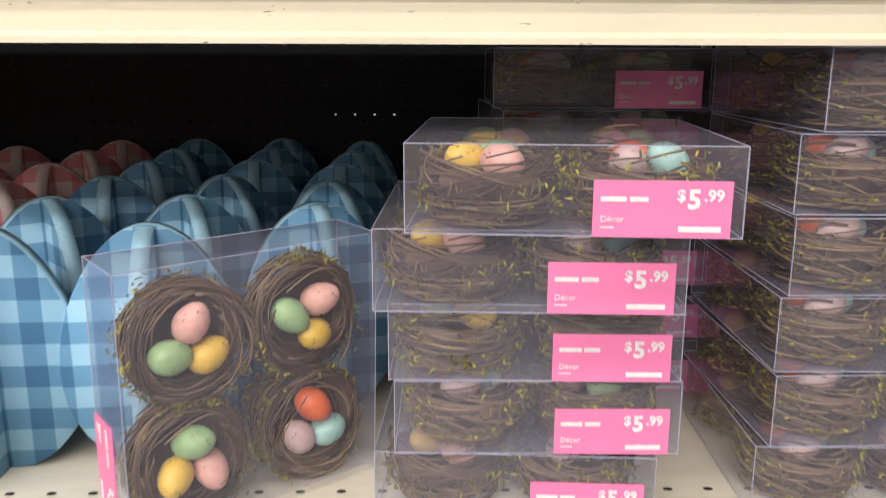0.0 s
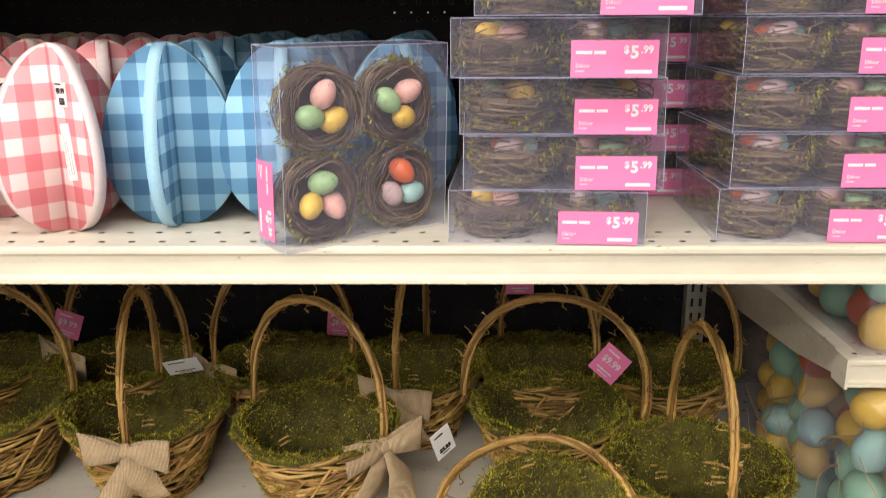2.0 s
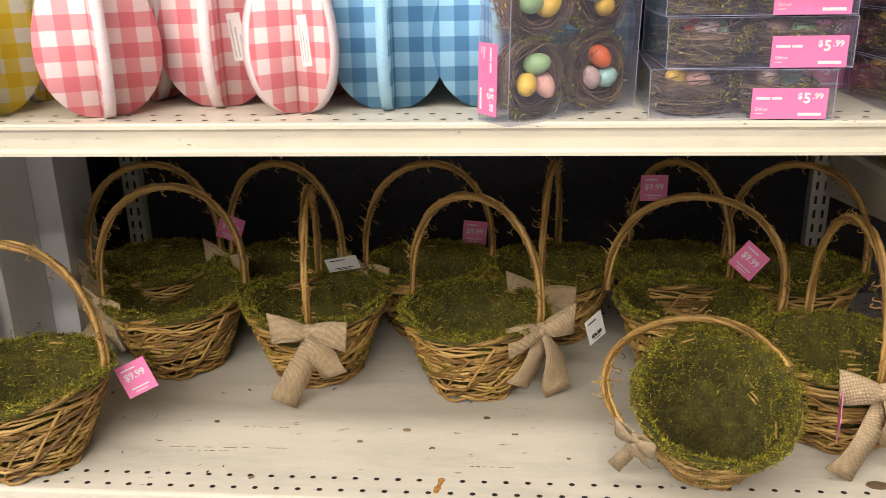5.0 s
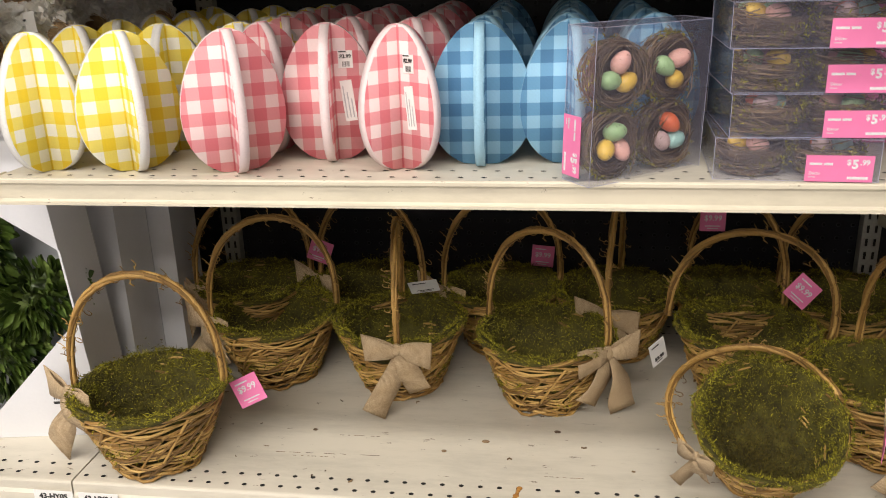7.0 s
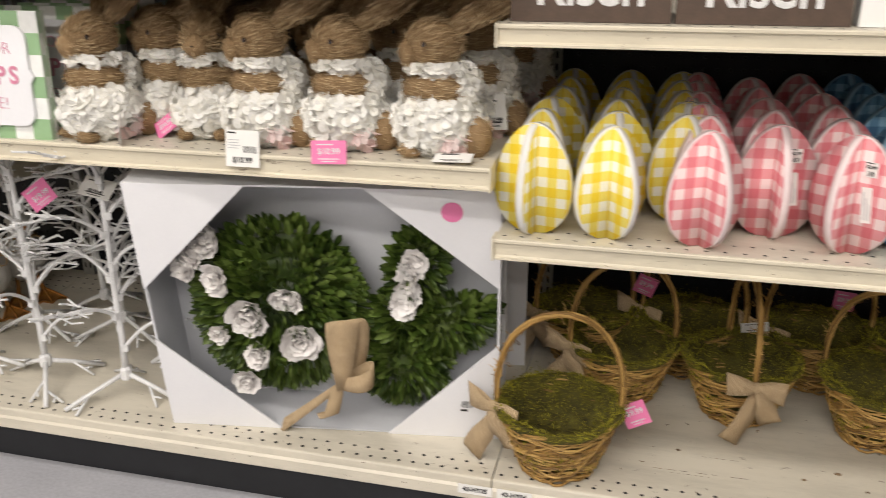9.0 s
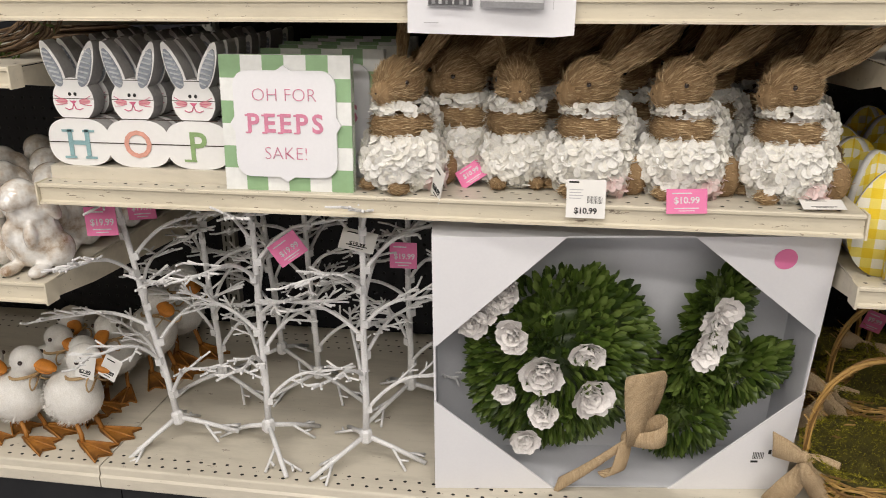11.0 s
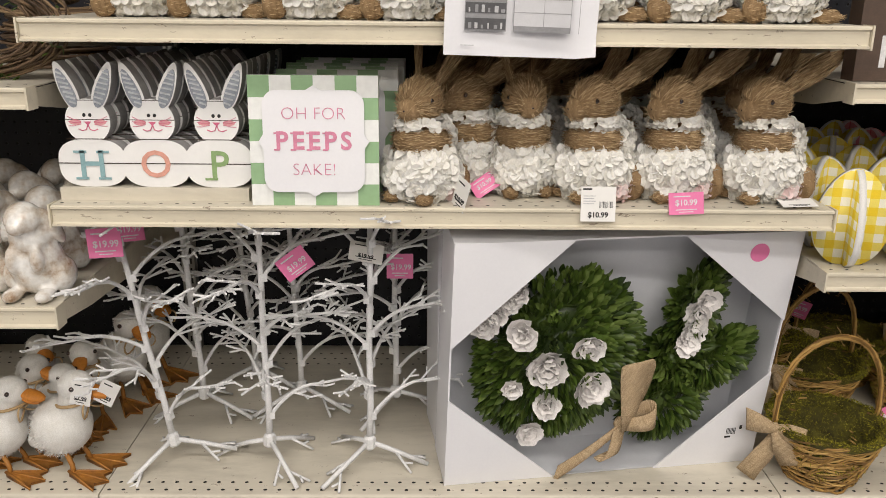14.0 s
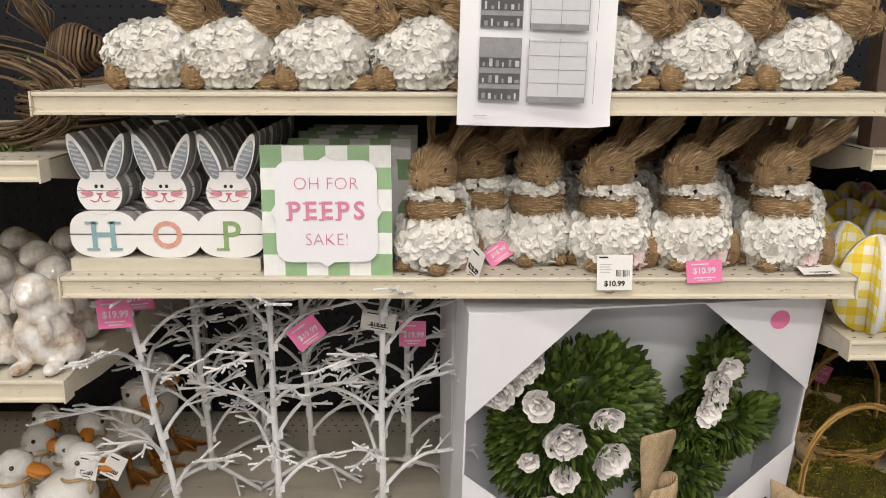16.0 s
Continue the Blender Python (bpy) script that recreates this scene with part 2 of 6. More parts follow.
GLAZE = varied("white_glaze", [(0.28, 0.17, 0.09), (0.58, 0.51, 0.43), (0.76, 0.74, 0.70), (0.80, 0.79, 0.77)], 0.12, 34, 120, 0.02, coat=0.6)
DOWN = varied("white_down", [(0.70, 0.68, 0.63), (0.80, 0.79, 0.76)], 0.9, 60, 500, 0.6)
ORANGE = varied("orange_beak", [(0.48, 0.17, 0.02), (0.70, 0.26, 0.03)], 0.6, 40, 300, 0.1)
FEET = varied("brown_orange_feet", [(0.26, 0.10, 0.015), (0.45, 0.19, 0.03)], 0.6, 40, 300, 0.2)
RAFFIA = varied("raffia", [(0.42, 0.28, 0.13), (0.60, 0.44, 0.24)], 0.75, 40, 400, 0.2, island=True)


def clear_plastic():
    m, t, p = nodes_of("clear_acetate")
    tr, gl, mx = t.nodes.new("ShaderNodeBsdfTransparent"), t.nodes.new("ShaderNodeBsdfGlossy"), t.nodes.new("ShaderNodeMixShader")
    tr.inputs[0].default_value = (0.93, 0.935, 0.95, 1)
    gl.inputs["Roughness"].default_value = 0.14
    gl.inputs[0].default_value = (0.92, 0.93, 1.0, 1)
    lw = t.nodes.new("ShaderNodeLayerWeight")
    lw.inputs[0].default_value = 0.5
    t.links.new(maths(t, "ADD", maths(t, "MULTIPLY", maths(t, "POWER", lw.outputs["Facing"], 4.0), 0.8), 0.06), mx.inputs[0])
    t.links.new(tr.outputs[0], mx.inputs[1])
    t.links.new(gl.outputs[0], mx.inputs[2])
    df, haze = t.nodes.new("ShaderNodeBsdfDiffuse"), t.nodes.new("ShaderNodeMixShader")
    df.inputs[0].default_value = (0.50, 0.49, 0.66, 1)
    haze.inputs[0].default_value = 0.075
    t.links.new(mx.outputs[0], haze.inputs[1])
    t.links.new(df.outputs[0], haze.inputs[2])
    t.links.new(haze.outputs[0], t.nodes["Material Output"].inputs[0])
    return m


CLEAR = clear_plastic()
CLEAREDGE = plain("acetate_edge", (0.40, 0.40, 0.52), 0.3)
SPECK = plain("dark_speck", (0.07, 0.05, 0.035), 0.7)

# ---- mesh building ----
rng = np.random.default_rng(7)


class Build:
    """Collects vertices and faces of one mesh; k is the material slot."""

    def __init__(self):
        self.v, self.f, self.k = [], [], []

    def add(self, verts, faces, k=0):
        n = len(self.v)
        self.v.extend([tuple(p) for p in verts])
        self.f.extend([tuple(n + i for i in f) for f in faces])
        self.k.extend([k] * len(faces))
        return self

    def box(self, lo, hi, k=0, m=None):
        (a, b, c), (d, e, f) = lo, hi
        vs = [Vector(p) for p in ((a, b, c), (d, b, c), (d, e, c), (a, e, c), (a, b, f), (d, b, f), (d, e, f), (a, e, f))]
        if m is not None:
            vs = [m @ p for p in vs]
        return self.add(vs, [(3, 2, 1, 0), (4, 5, 6, 7), (0, 1, 5, 4), (1, 2, 6, 5), (2, 3, 7, 6), (3, 0, 4, 7)], k)

    def tube(self, pts, radii, sides=5, k=0):
        pts = np.asarray(pts, float)
        n = len(pts)
        radii = np.broadcast_to(np.asarray(radii, float), (n,))
        d = np.gradient(pts, axis=0)
        d /= np.linalg.norm(d, axis=1)[:, None] + 1e-9
        u = np.cross(d[0], (0.31, 0.57, 0.76))
        u /= np.linalg.norm(u) + 1e-9
        vs = []
        for i in range(n):
            u = u - d[i] * np.dot(u, d[i])
            u /= np.linalg.norm(u) + 1e-9
            w = np.cross(d[i], u)
            for s in range(sides):
                a = 2 * math.pi * s / sides
                vs.append(pts[i] + radii[i] * (math.cos(a) * u + math.sin(a) * w))
        fs = [(i * sides + s, i * sides + (s + 1) % sides, (i + 1) * sides + (s + 1) % sides, (i + 1) * sides + s) for i in range(n - 1) for s in range(sides)]
        fs += [tuple(range(sides))[::-1], tuple((n - 1) * sides + s for s in range(sides))]
        return self.add(vs, fs, k)

    def lathe(self, profile, seg=32, k=0, wob=0.0, centre=(0, 0)):
        vs, n = [], len(profile)
        for j in range(seg):
            a = 2 * math.pi * j / seg
            for i, (r, z) in enumerate(profile):
                w = 1 + wob * noise.noise((3 * math.cos(a), 3 * math.sin(a), 40 * z))
                vs.append((centre[0] + r * w * math.cos(a), centre[1] + r * w * math.sin(a), z))
        fs = [(j * n + i, ((j + 1) % seg) * n + i, ((j + 1) % seg) * n + i + 1, j * n + i + 1) for j in range(seg) for i in range(n - 1)]
        return self.add(vs, fs, k)

    def ball(self, c, r, k=0, seg=14, rings=9, m=None, egg=0.0):
        r = (r, r, r) if isinstance(r, (int, float)) else r
        vs, fs = [], []
        for i in range(rings + 1):
            th = math.pi * i / rings
            for j in range(seg):
                a = 2 * math.pi * j / seg
                s = math.sin(th) * (1 - egg * math.cos(th))
                p = Vector((r[0] * s * math.cos(a), r[1] * s * math.sin(a), r[2] * math.cos(th)))
                vs.append((m @ p if m is not None else p) + Vector(c))
        fs = [(i * seg + j, (i + 1) * seg + j, (i + 1) * seg + (j + 1) % seg, i * seg + (j + 1) % seg) for i in range(rings) for j in range(seg)]
        return self.add(vs, fs, k)

    def prism(self, outline, y0, y1, k=0, kside=None):
        """A board: the outline in x and z, from y0 (front) to y1."""
        n = len(outline)
        vs = [(x, y0, z) for x, z in outline] + [(x, y1, z) for x, z in outline]
        self.add(vs, [tuple(range(n)), tuple(range(2 * n - 1, n - 1, -1))], k)
        base = len(self.v) - 2 * n
        for i in range(n):
            j = (i + 1) % n
            self.f.append((base + i, base + n + i, base + n + j, base + j))
            self.k.append(k if kside is None else kside)
        return self

    def ribbon(self, pts, across, thick=0.0012, k=0):
        """A band of cloth along pts; across: half-width vectors."""
        pts, across = np.asarray(pts, float), np.asarray(across, float)
        if across.ndim == 1:
            across = np.tile(across, (len(pts), 1))
        d = np.gradient(pts, axis=0)
        nrm = np.cross(d, across)
        nrm /= np.linalg.norm(nrm, axis=1)[:, None] + 1e-9
        vs = []
        for p, a, q in zip(pts, across, nrm):
            vs += [p - a + q * thick, p + q * thick * 1.6, p + a + q * thick, p + a - q * thick, p - q * thick * 0.4, p - a - q * thick]
        fs = []
        for i in range(len(pts) - 1):
            for s in range(6):
                fs.append((i * 6 + s, i * 6 + (s + 1) % 6, (i + 1) * 6 + (s + 1) % 6, (i + 1) * 6 + s))
        e = (len(pts) - 1) * 6
        fs += [(5, 4, 3, 2, 1, 0), tuple(e + s for s in range(6))]
        return self.add(vs, fs, k)

    def scatter(self, verts, faces, pos, rot, size, k=0):
        """Many copies of a small form: verts (T,3) turned by rot (N,3,3), scaled and moved."""
        verts = np.asarray(verts, float)
        size = np.asarray(size, float)
        size = size[:, None, None] if size.ndim == 1 else size[:, None, :]
        allv = np.einsum("nij,ntj->nti", rot, verts[None] * size) + np.asarray(pos)[:, None]
        n0, t = len(self.v), len(verts)
        self.v.extend(map(tuple, allv.reshape(-1, 3)))
        for i in range(len(allv)):
            o = n0 + i * t
            self.f.extend([tuple(o + q for q in f) for f in faces])
        self.k.extend([k] * (len(faces) * len(allv)))
        return self

    def mesh(self, name, mats, smooth=True):
        me = bpy.data.meshes.new(name)
        me.from_pydata(self.v, [], self.f)
        for m in (mats if isinstance(mats, (list, tuple)) else [mats]):
            me.materials.append(m)
        me.polygons.foreach_set("material_index", self.k)
        me.polygons.foreach_set("use_smooth", [smooth] * len(self.f))
        me.update()
        return me


def part(name, b, mats, parent, label="", m=None, smooth=False):
    ob = new(name, b.mesh(name, mats, smooth) if isinstance(b, Build) else b)
    ob.parent = parent
    if m is not None:
        ob.matrix_basis = m
    if label:
        ob["label"] = label
    return ob


def thing(name, label, category, group="", kind="", m=None, data=None):
    ob = tagged(new(name, data), label, category, group, kind)
    if m is not None:
        ob.matrix_basis = m
    return ob


def solid(name, b, mats, label, category, group="", kind="", m=None, smooth=False):
    return thing(name, label, category, group, kind, m, b.mesh(name, mats, smooth))


def frames(normals, spin):
    """Turns that take z to the normals, with a spin about them."""
    n = np.asarray(normals, float)
    n = n / (np.linalg.norm(n, axis=1)[:, None] + 1e-9)
    a = np.cross(n, np.where(np.abs(n[:, 2:3]) < 0.9, [[0, 0, 1.0]], [[1.0, 0, 0]]))
    a /= np.linalg.norm(a, axis=1)[:, None] + 1e-9
    b = np.cross(n, a)
    c, s = np.cos(spin)[:, None], np.sin(spin)[:, None]
    return np.stack([a * c + b * s, b * c - a * s, n], axis=2)


def blades(b, base, along, length, width, k=0, bend=0.3):
    """Fibres: slim bent blades from base along their directions."""
    base, along = np.asarray(base), np.asarray(along)
    n = len(base)
    rot = frames(along, rng.uniform(0, 6.28, n))
    size = np.stack([np.broadcast_to(width, (n,)), np.broadcast_to(length, (n,)), np.broadcast_to(length, (n,))], axis=1)
    b.scatter([(-0.5, 0, 0), (0.5, 0, 0), (0.4, bend * 0.3, 0.55), (-0.4, bend * 0.3, 0.55), (0, bend, 1)], [(0, 1, 2, 3), (3, 2, 4)], base, rot, size, k)


LETTERS = {}


def lettering(text, size, align="CENTER", thick=0.0004, bold=0.0):
    """The mesh of a line of text in its own x and z, facing -y."""
    key = (text, size, align, bold)
    if key not in LETTERS:
        cu = bpy.data.curves.new("lettering", "FONT")
        cu.body, cu.size, cu.align_x, cu.align_y, cu.extrude, cu.offset, cu.resolution_u = text, size, align, "CENTER", thick, bold, 3
        ob = bpy.data.objects.new("lettering", cu)
        me = bpy.data.meshes.new_from_object(ob)
        me.transform(pose(0, 0, 0, 90))
        bpy.data.objects.remove(ob)
        LETTERS[key] = me
    return LETTERS[key].copy()


def write(parent, text, size, mat, x, y, z, align="CENTER", bold=0.0, name="lettering", m=None):
    me = lettering(text, size, align, bold=bold)
    me.materials.append(mat)
    ob = new(name, me)
    ob.parent = parent
    ob.matrix_basis = (m if m is not None else Matrix()) @ pose(x, y, z)
    return ob


# ---- the shop and the shelving ----
BAY, BACK = 1.22, 0.655
b = Build().box((-7, -6.5, -0.1), (7, 3.0, 0))
solid("floor", b, FLOOR, "grey vinyl shop floor", "floor", kind="structure")
b = Build().box((-7, -6.5, 3.4), (7, 3.0, 3.5))
solid("ceiling", b, CEIL, "white shop ceiling", "ceiling", kind="structure")
# unseen walls and backdrop, added to close the shop and bounce light
for nm, lo, hi in (("wall_north", (-7, 3.0, 0), (7, 3.1, 3.4)), ("wall_south", (-7, -6.6, 0), (7, -6.5, 3.4)), ("wall_west", (-7.1, -6.5, 0), (-7, 3, 3.4)), ("wall_east", (7, -6.5, 0), (7.1, 3, 3.4))):
    solid(nm, Build().box(lo, hi), WALLM, "plain painted shop wall", "wall", kind="structure")
solid("backdrop", Build().box((-4.5, -3.9, 0), (4.5, -3.3, 1.2)), FARGOODS, "plain unseen block added for shelving across the aisle", "backdrop", kind="structure")
solid("back_panel", Build().box((-3.66, BACK, 0.1), (2.46, BACK + 0.02, 2.0)), PEG, "black perforated shelving back panel", "back panel", kind="structure")


def upright(x):
    b = Build().box((x - 0.016, BACK - 0.022, 0.15), (x + 0.016, BACK, 1.95))
    for i in range(70):
        for dx in (-0.007, 0.007):
            z = 0.17 + 0.0254 * i
            b.box((x + dx - 0.0022, BACK - 0.0226, z), (x + dx + 0.0022, BACK - 0.021, z + 0.014), 1)
    solid("upright", b, [STEEL, HOLE], "grey slotted steel shelving upright", "upright", "shelving uprights", "structure")


for i in range(-3, 3):
    upright(i * BAY)


def holes(b, x0, x1, y, z, k, off=0.0, w=0.0032, d=0.0022, pitch=0.0254):
    x = x0 + 0.012 + off
    while x < x1 - 0.008:
        b.add([(x + w * math.cos(a), y + d * math.sin(a), z + 0.0005) for a in np.linspace(0, 2 * math.pi, 9)[:-1]], [tuple(range(8))], k)
        x += pitch


def shelf(x0, x1, y0, z_low, z_top, label, name="shelf", brackets=True, paint=CREAM):
    """A steel shelf: top sheet, a rolled front lip with a price channel, end plates and holes."""
    s = thing(name, label, "shelf", "steel shelves", "structure")
    x0, x1 = x0 + 0.004, x1 - 0.004
    h = z_top - z_low
    prof = [(0.018, -0.006), (0.006, -0.004), (0.001, -0.0025), (0.0, -0.004), (0.0, -0.0075), (0.004, -0.009), (0.0048, -0.011), (0.0048, -h + 0.006), (0.003, -h + 0.004), (-0.001, -h + 0.003), (-0.001, -h), (0.008, -h), (0.012, -h + 0.004), (0.018, -0.02)]
    n = len(prof)
    vs = [(x, y0 + py, z_top + pz) for x in (x0, x1) for py, pz in prof]
    b = Build().add(vs, [(i, (i + 1) % n, n + (i + 1) % n, n + i) for i in range(n)] + [tuple(range(n))[::-1], tuple(range(n, 2 * n))])
    part("lip", b, paint, s)
    b = Build().box((x0, y0 + 0.0045, z_top - 0.004), (x1, BACK - 0.03, z_top - 0.0022))
    b.box((x0, y0 + 0.03, z_low + 0.004), (x1, y0 + 0.033, z_top - 0.005))
    part("top_sheet", b, DECK, s)
    b = Build()
    holes(b, x0, x1, y0 + 0.017, z_top - 0.0022, 0)
    holes(b, x0, x1, y0 + 0.047, z_top - 0.0022, 0, 0.0127)
    holes(b, x0, x1, BACK - 0.09, z_top - 0.0022, 0)
    tagged(part("perforations", b, HOLE, s), kind="stuff")
    if brackets:
        for x in (x0 + 0.0005, x1 - 0.0035):
            part("bracket", Build().add(
                [(x + d, y, z) for d in (0, 0.003) for y, z in ((y0 + 0.02, z_top - 0.006), (BACK - 0.03, z_top - 0.006), (BACK - 0.03, z_top - 0.085), (y0 + 0.14, z_top - 0.05), (y0 + 0.02, z_low + 0.003))],
                [(4, 3, 2, 1, 0), (5, 6, 7, 8, 9)] + [(i, (i + 1) % 5, 5 + (i + 1) % 5, 5 + i) for i in range(5)]), CREAM, s)
        b = Build().box((x0 - 0.0035, y0 - 0.002, z_low - 0.002), (x0 - 0.0005, y0 + 0.03, z_top - 0.001))
        b.box((x1 + 0.0005, y0 - 0.002, z_low - 0.002), (x1 + 0.0035, y0 + 0.03, z_top - 0.001))
        part("end_cap", b, CREAM, s)
    return s


EGGZ, MIDZ, TOPZ, DECKZ = 0.589, 0.694, 0.972, 0.150
shelf(0, BAY, -0.038, 0.556, EGGZ, "cream enamelled steel shelf holding gingham eggs")
shelf(0, BAY, -0.036, 0.856, 0.887, "cream enamelled steel shelf holding wooden signs")
shelf(-BAY, 0, -0.046, 0.659, MIDZ, "scuffed cream steel shelf holding bunnies and signs", paint=WORN)
shelf(-BAY, 0, -0.071, 0.938, TOPZ, "scuffed cream steel shelf holding lying bunnies", paint=WORN)
shelf(-2 * BAY, -BAY, -0.060, 0.840, 0.873, "cream steel shelf holding a twig wreath")
shelf(-2 * BAY, -BAY, -0.060, 0.494, 0.531, "cream steel shelf holding ceramic rabbits")
shelf(BAY, 2 * BAY, 0.110, 0.395, 0.427, "cream steel shelf holding boxes of eggs")
shelf(BAY, 2 * BAY, -0.036, 0.856, 0.887, "cream enamelled steel shelf")

for i in range(-3, 2):
    x0, x1 = i * BAY + 0.0012, (i + 1) * BAY - 0.0012
    s = thing("base_deck", "beige steel base deck with perforated front edge", "base deck", "base decks", "structure")
    prof = [(BACK - 0.001, 0.0), (0.004, 0.0), (0.0012, -0.001), (0.0, -0.0035), (0.0, -0.016), (-0.004, -0.02), (-0.004, -0.04), (0.0, -0.044), (0.02, -0.044), (0.02, -0.006), (BACK - 0.001, -0.006)]
    n = len(prof)
    vs = [(x, py, DECKZ + pz) for x in (x0, x1) for py, pz in prof]
    part("deck_sheet", Build().add(vs, [(j, (j + 1) % n, n + (j + 1) % n, n + j) for j in range(n)] + [tuple(range(n))[::-1], tuple(range(n, 2 * n))]), DECK, s)
    b = Build()
    for y, off in ((0.016, 0), (0.040, 0.0127), (0.545, 0), (0.575, 0.0127), (0.605, 0)):
        holes(b, x0, x1, y, DECKZ, 0, off, 0.0036, 0.003)
    tagged(part("perforations", b, HOLE, s), kind="stuff")
    solid("kick_plate", Build().box((x0, 0.055, 0), (x1, 0.075, DECKZ - 0.008)), KICK, "black recessed kick plate", "kick plate", "kick plates", "structure")

# ---- gingham eggs: two slotted boards that cross ----


def egg_outline(w=0.0578, h=0.163, n=40):
    pts = []
    for i in range(n):
        a = 2 * math.pi * i / n
        z = h / 2 * (1 - math.cos(a)) - 0.003
        pts.append((w * math.sin(a) * (1.0 + 0.17 * math.cos(a)), max(0.0, z)))
    return pts


def gingham_egg(colour):
    face, edge = GING[colour]
    e = thing("gingham_egg", f"{colour} and white gingham egg of two crossing boards", "egg decoration", "gingham eggs on the shelf")
    me = Build().prism(egg_outline(), -0.0055, 0.0055, 0, 1).mesh("board", [face, edge])
    me2 = Build().prism([(x, z) for x, z in egg_outline(0.0574, 0.1625)], -0.0055, 0.0055, 0, 1).mesh("board", [face, edge])
    part("board", me, None, e)
    part("board", me2, None, e, m=pose(0, 0, 0, 0, 0, 90))
    return e


def price_sticker(parent, m, price, w=0.017, h=0.02):
    """A small white label with a dark head line, the price and a bar code."""
    b = Build().box((-w / 2, -0.0006, -h / 2), (w / 2, 0, h / 2))
    s = part("price_label", b, TAGWHITE, parent, "small white price label with a bar code", m=m)
    b = Build().box((-w * 0.45, -0.0009, h * 0.4), (w * 0.1, -0.0006, h * 0.47))
    for i in range(9):
        x = -w * 0.22 + i * w * 0.06
        b.box((x, -0.0009, -h * 0.42), (x + w * (0.02 if i % 3 else 0.04), -0.0006, -h * 0.12))
    part("bar_code", b, INK["black"], s)
    write(s, price, h * 0.3, INK["black"], 0, -0.0008, h * 0.16, bold=0.0002)
    return s


masters = {c: gingham_egg(c) for c in GING}
cols = [("yellow", 0.052, 0.010, [-12, 45, 20, -30, 50, 10]), ("yellow", 0.160, 0.012, [40, 10, 45, -20, 30, 15]), ("yellow", 0.262, 0.115, [25, -10, 40, 30, 10]),
        ("pink", 0.288, 0.008, [30, 40, 20, 45, 10, 30]), ("pink", 0.385, 0.070, [8, 35, 10, 45, 20]), ("pink", 0.478, 0.028, [-38, 20, 40, 10, 35, 20]),
        ("blue", 0.566, 0.048, [3, 40, 12, 30, 45, 5]), ("blue", 0.668, 0.056, [8, 30, 45, 10, 20, 35]), ("blue", 0.765, 0.130, [20, 40, 5, 30, 45])]
used = set()
for c, x, y0, turns in cols:
    for i, rz in enumerate(turns):
        y = y0 + 0.106 * i
        if y > 0.595:
            break
        m = pose(x + (0.004 * math.sin(9 * x + 5 * i) if i else 0), y, EGGZ - 0.0015, 0, 0, rz)
        if c not in used:
            used.add(c)
            masters[c].matrix_basis = m
            e = masters[c]
        else:
            e = copy_thing(masters[c], m)
        if c == "pink" and i == 0 and x > 0.3:
            price_sticker(e, pose(0.021, -0.0058, 0.118), "$2.99")
            s = part("fibre_label", Build().box((-0.007, -0.0006, -0.024), (0.007, 0, 0.024)), TAGWHITE, e, "long pale paper label", m=pose(0.022, -0.0058, 0.070, 0, -6, 0))
            b = Build()
            for q in range(3):
                b.box((-0.005 + 0.004 * q, -0.0009, -0.02), (-0.0035 + 0.004 * q, -0.0006, 0.018 - 0.008 * q))
            part("printed_lines", b, INK["pale"], s)

# ---- moss baskets ----


def bow(parent, m, flip=1):
    """A burlap bow in its own x and z, facing -y."""
    k = part("bow", Build().ball((0, -0.004, 0), (0.011, 0.008, 0.012)), BURLAP, parent, "burlap ribbon bow", m=m, smooth=True)
    for s in (-1, 1):
        pts, acr = [], []
        for i in range(17):
            a = i / 16 * 2 * math.pi
            far = 0.5 - 0.5 * math.cos(a)
            pts.append((s * 0.056 * far ** 0.8, -0.006 - 0.0075 * math.sin(a) * (1.2 - far), (0.014 if s * flip > 0 else -0.004) * far - 0.006 * far * far))
            wd = 0.007 + 0.0150 * far ** 0.7
            acr.append((s * 0.10 * wd * far, 0.12 * wd * math.sin(a), wd))
        part("loop", Build().ribbon(pts, acr, 0.0008), BURLAP, k, smooth=True)
        pts, acr = [], []
        ln = 0.098 if s * flip > 0 else 0.066
        for i in range(9):
            u = i / 8
            pts.append((s * 0.040 * u ** 1.1 + 0.004 * math.sin(5 * u), -0.007 - 0.009 * math.sin(3.6 * u + s), -0.004 - ln * u))
            wd = 0.005 + 0.0135 * min(1, 2.2 * u)
            acr.append((wd, 0.45 * wd * math.sin(4 * u + s), s * wd * (0.25 + 0.25 * u)))
        part("tail", Build().ribbon(pts, acr, 0.0008), BURLAP, k, smooth=True)
    return k


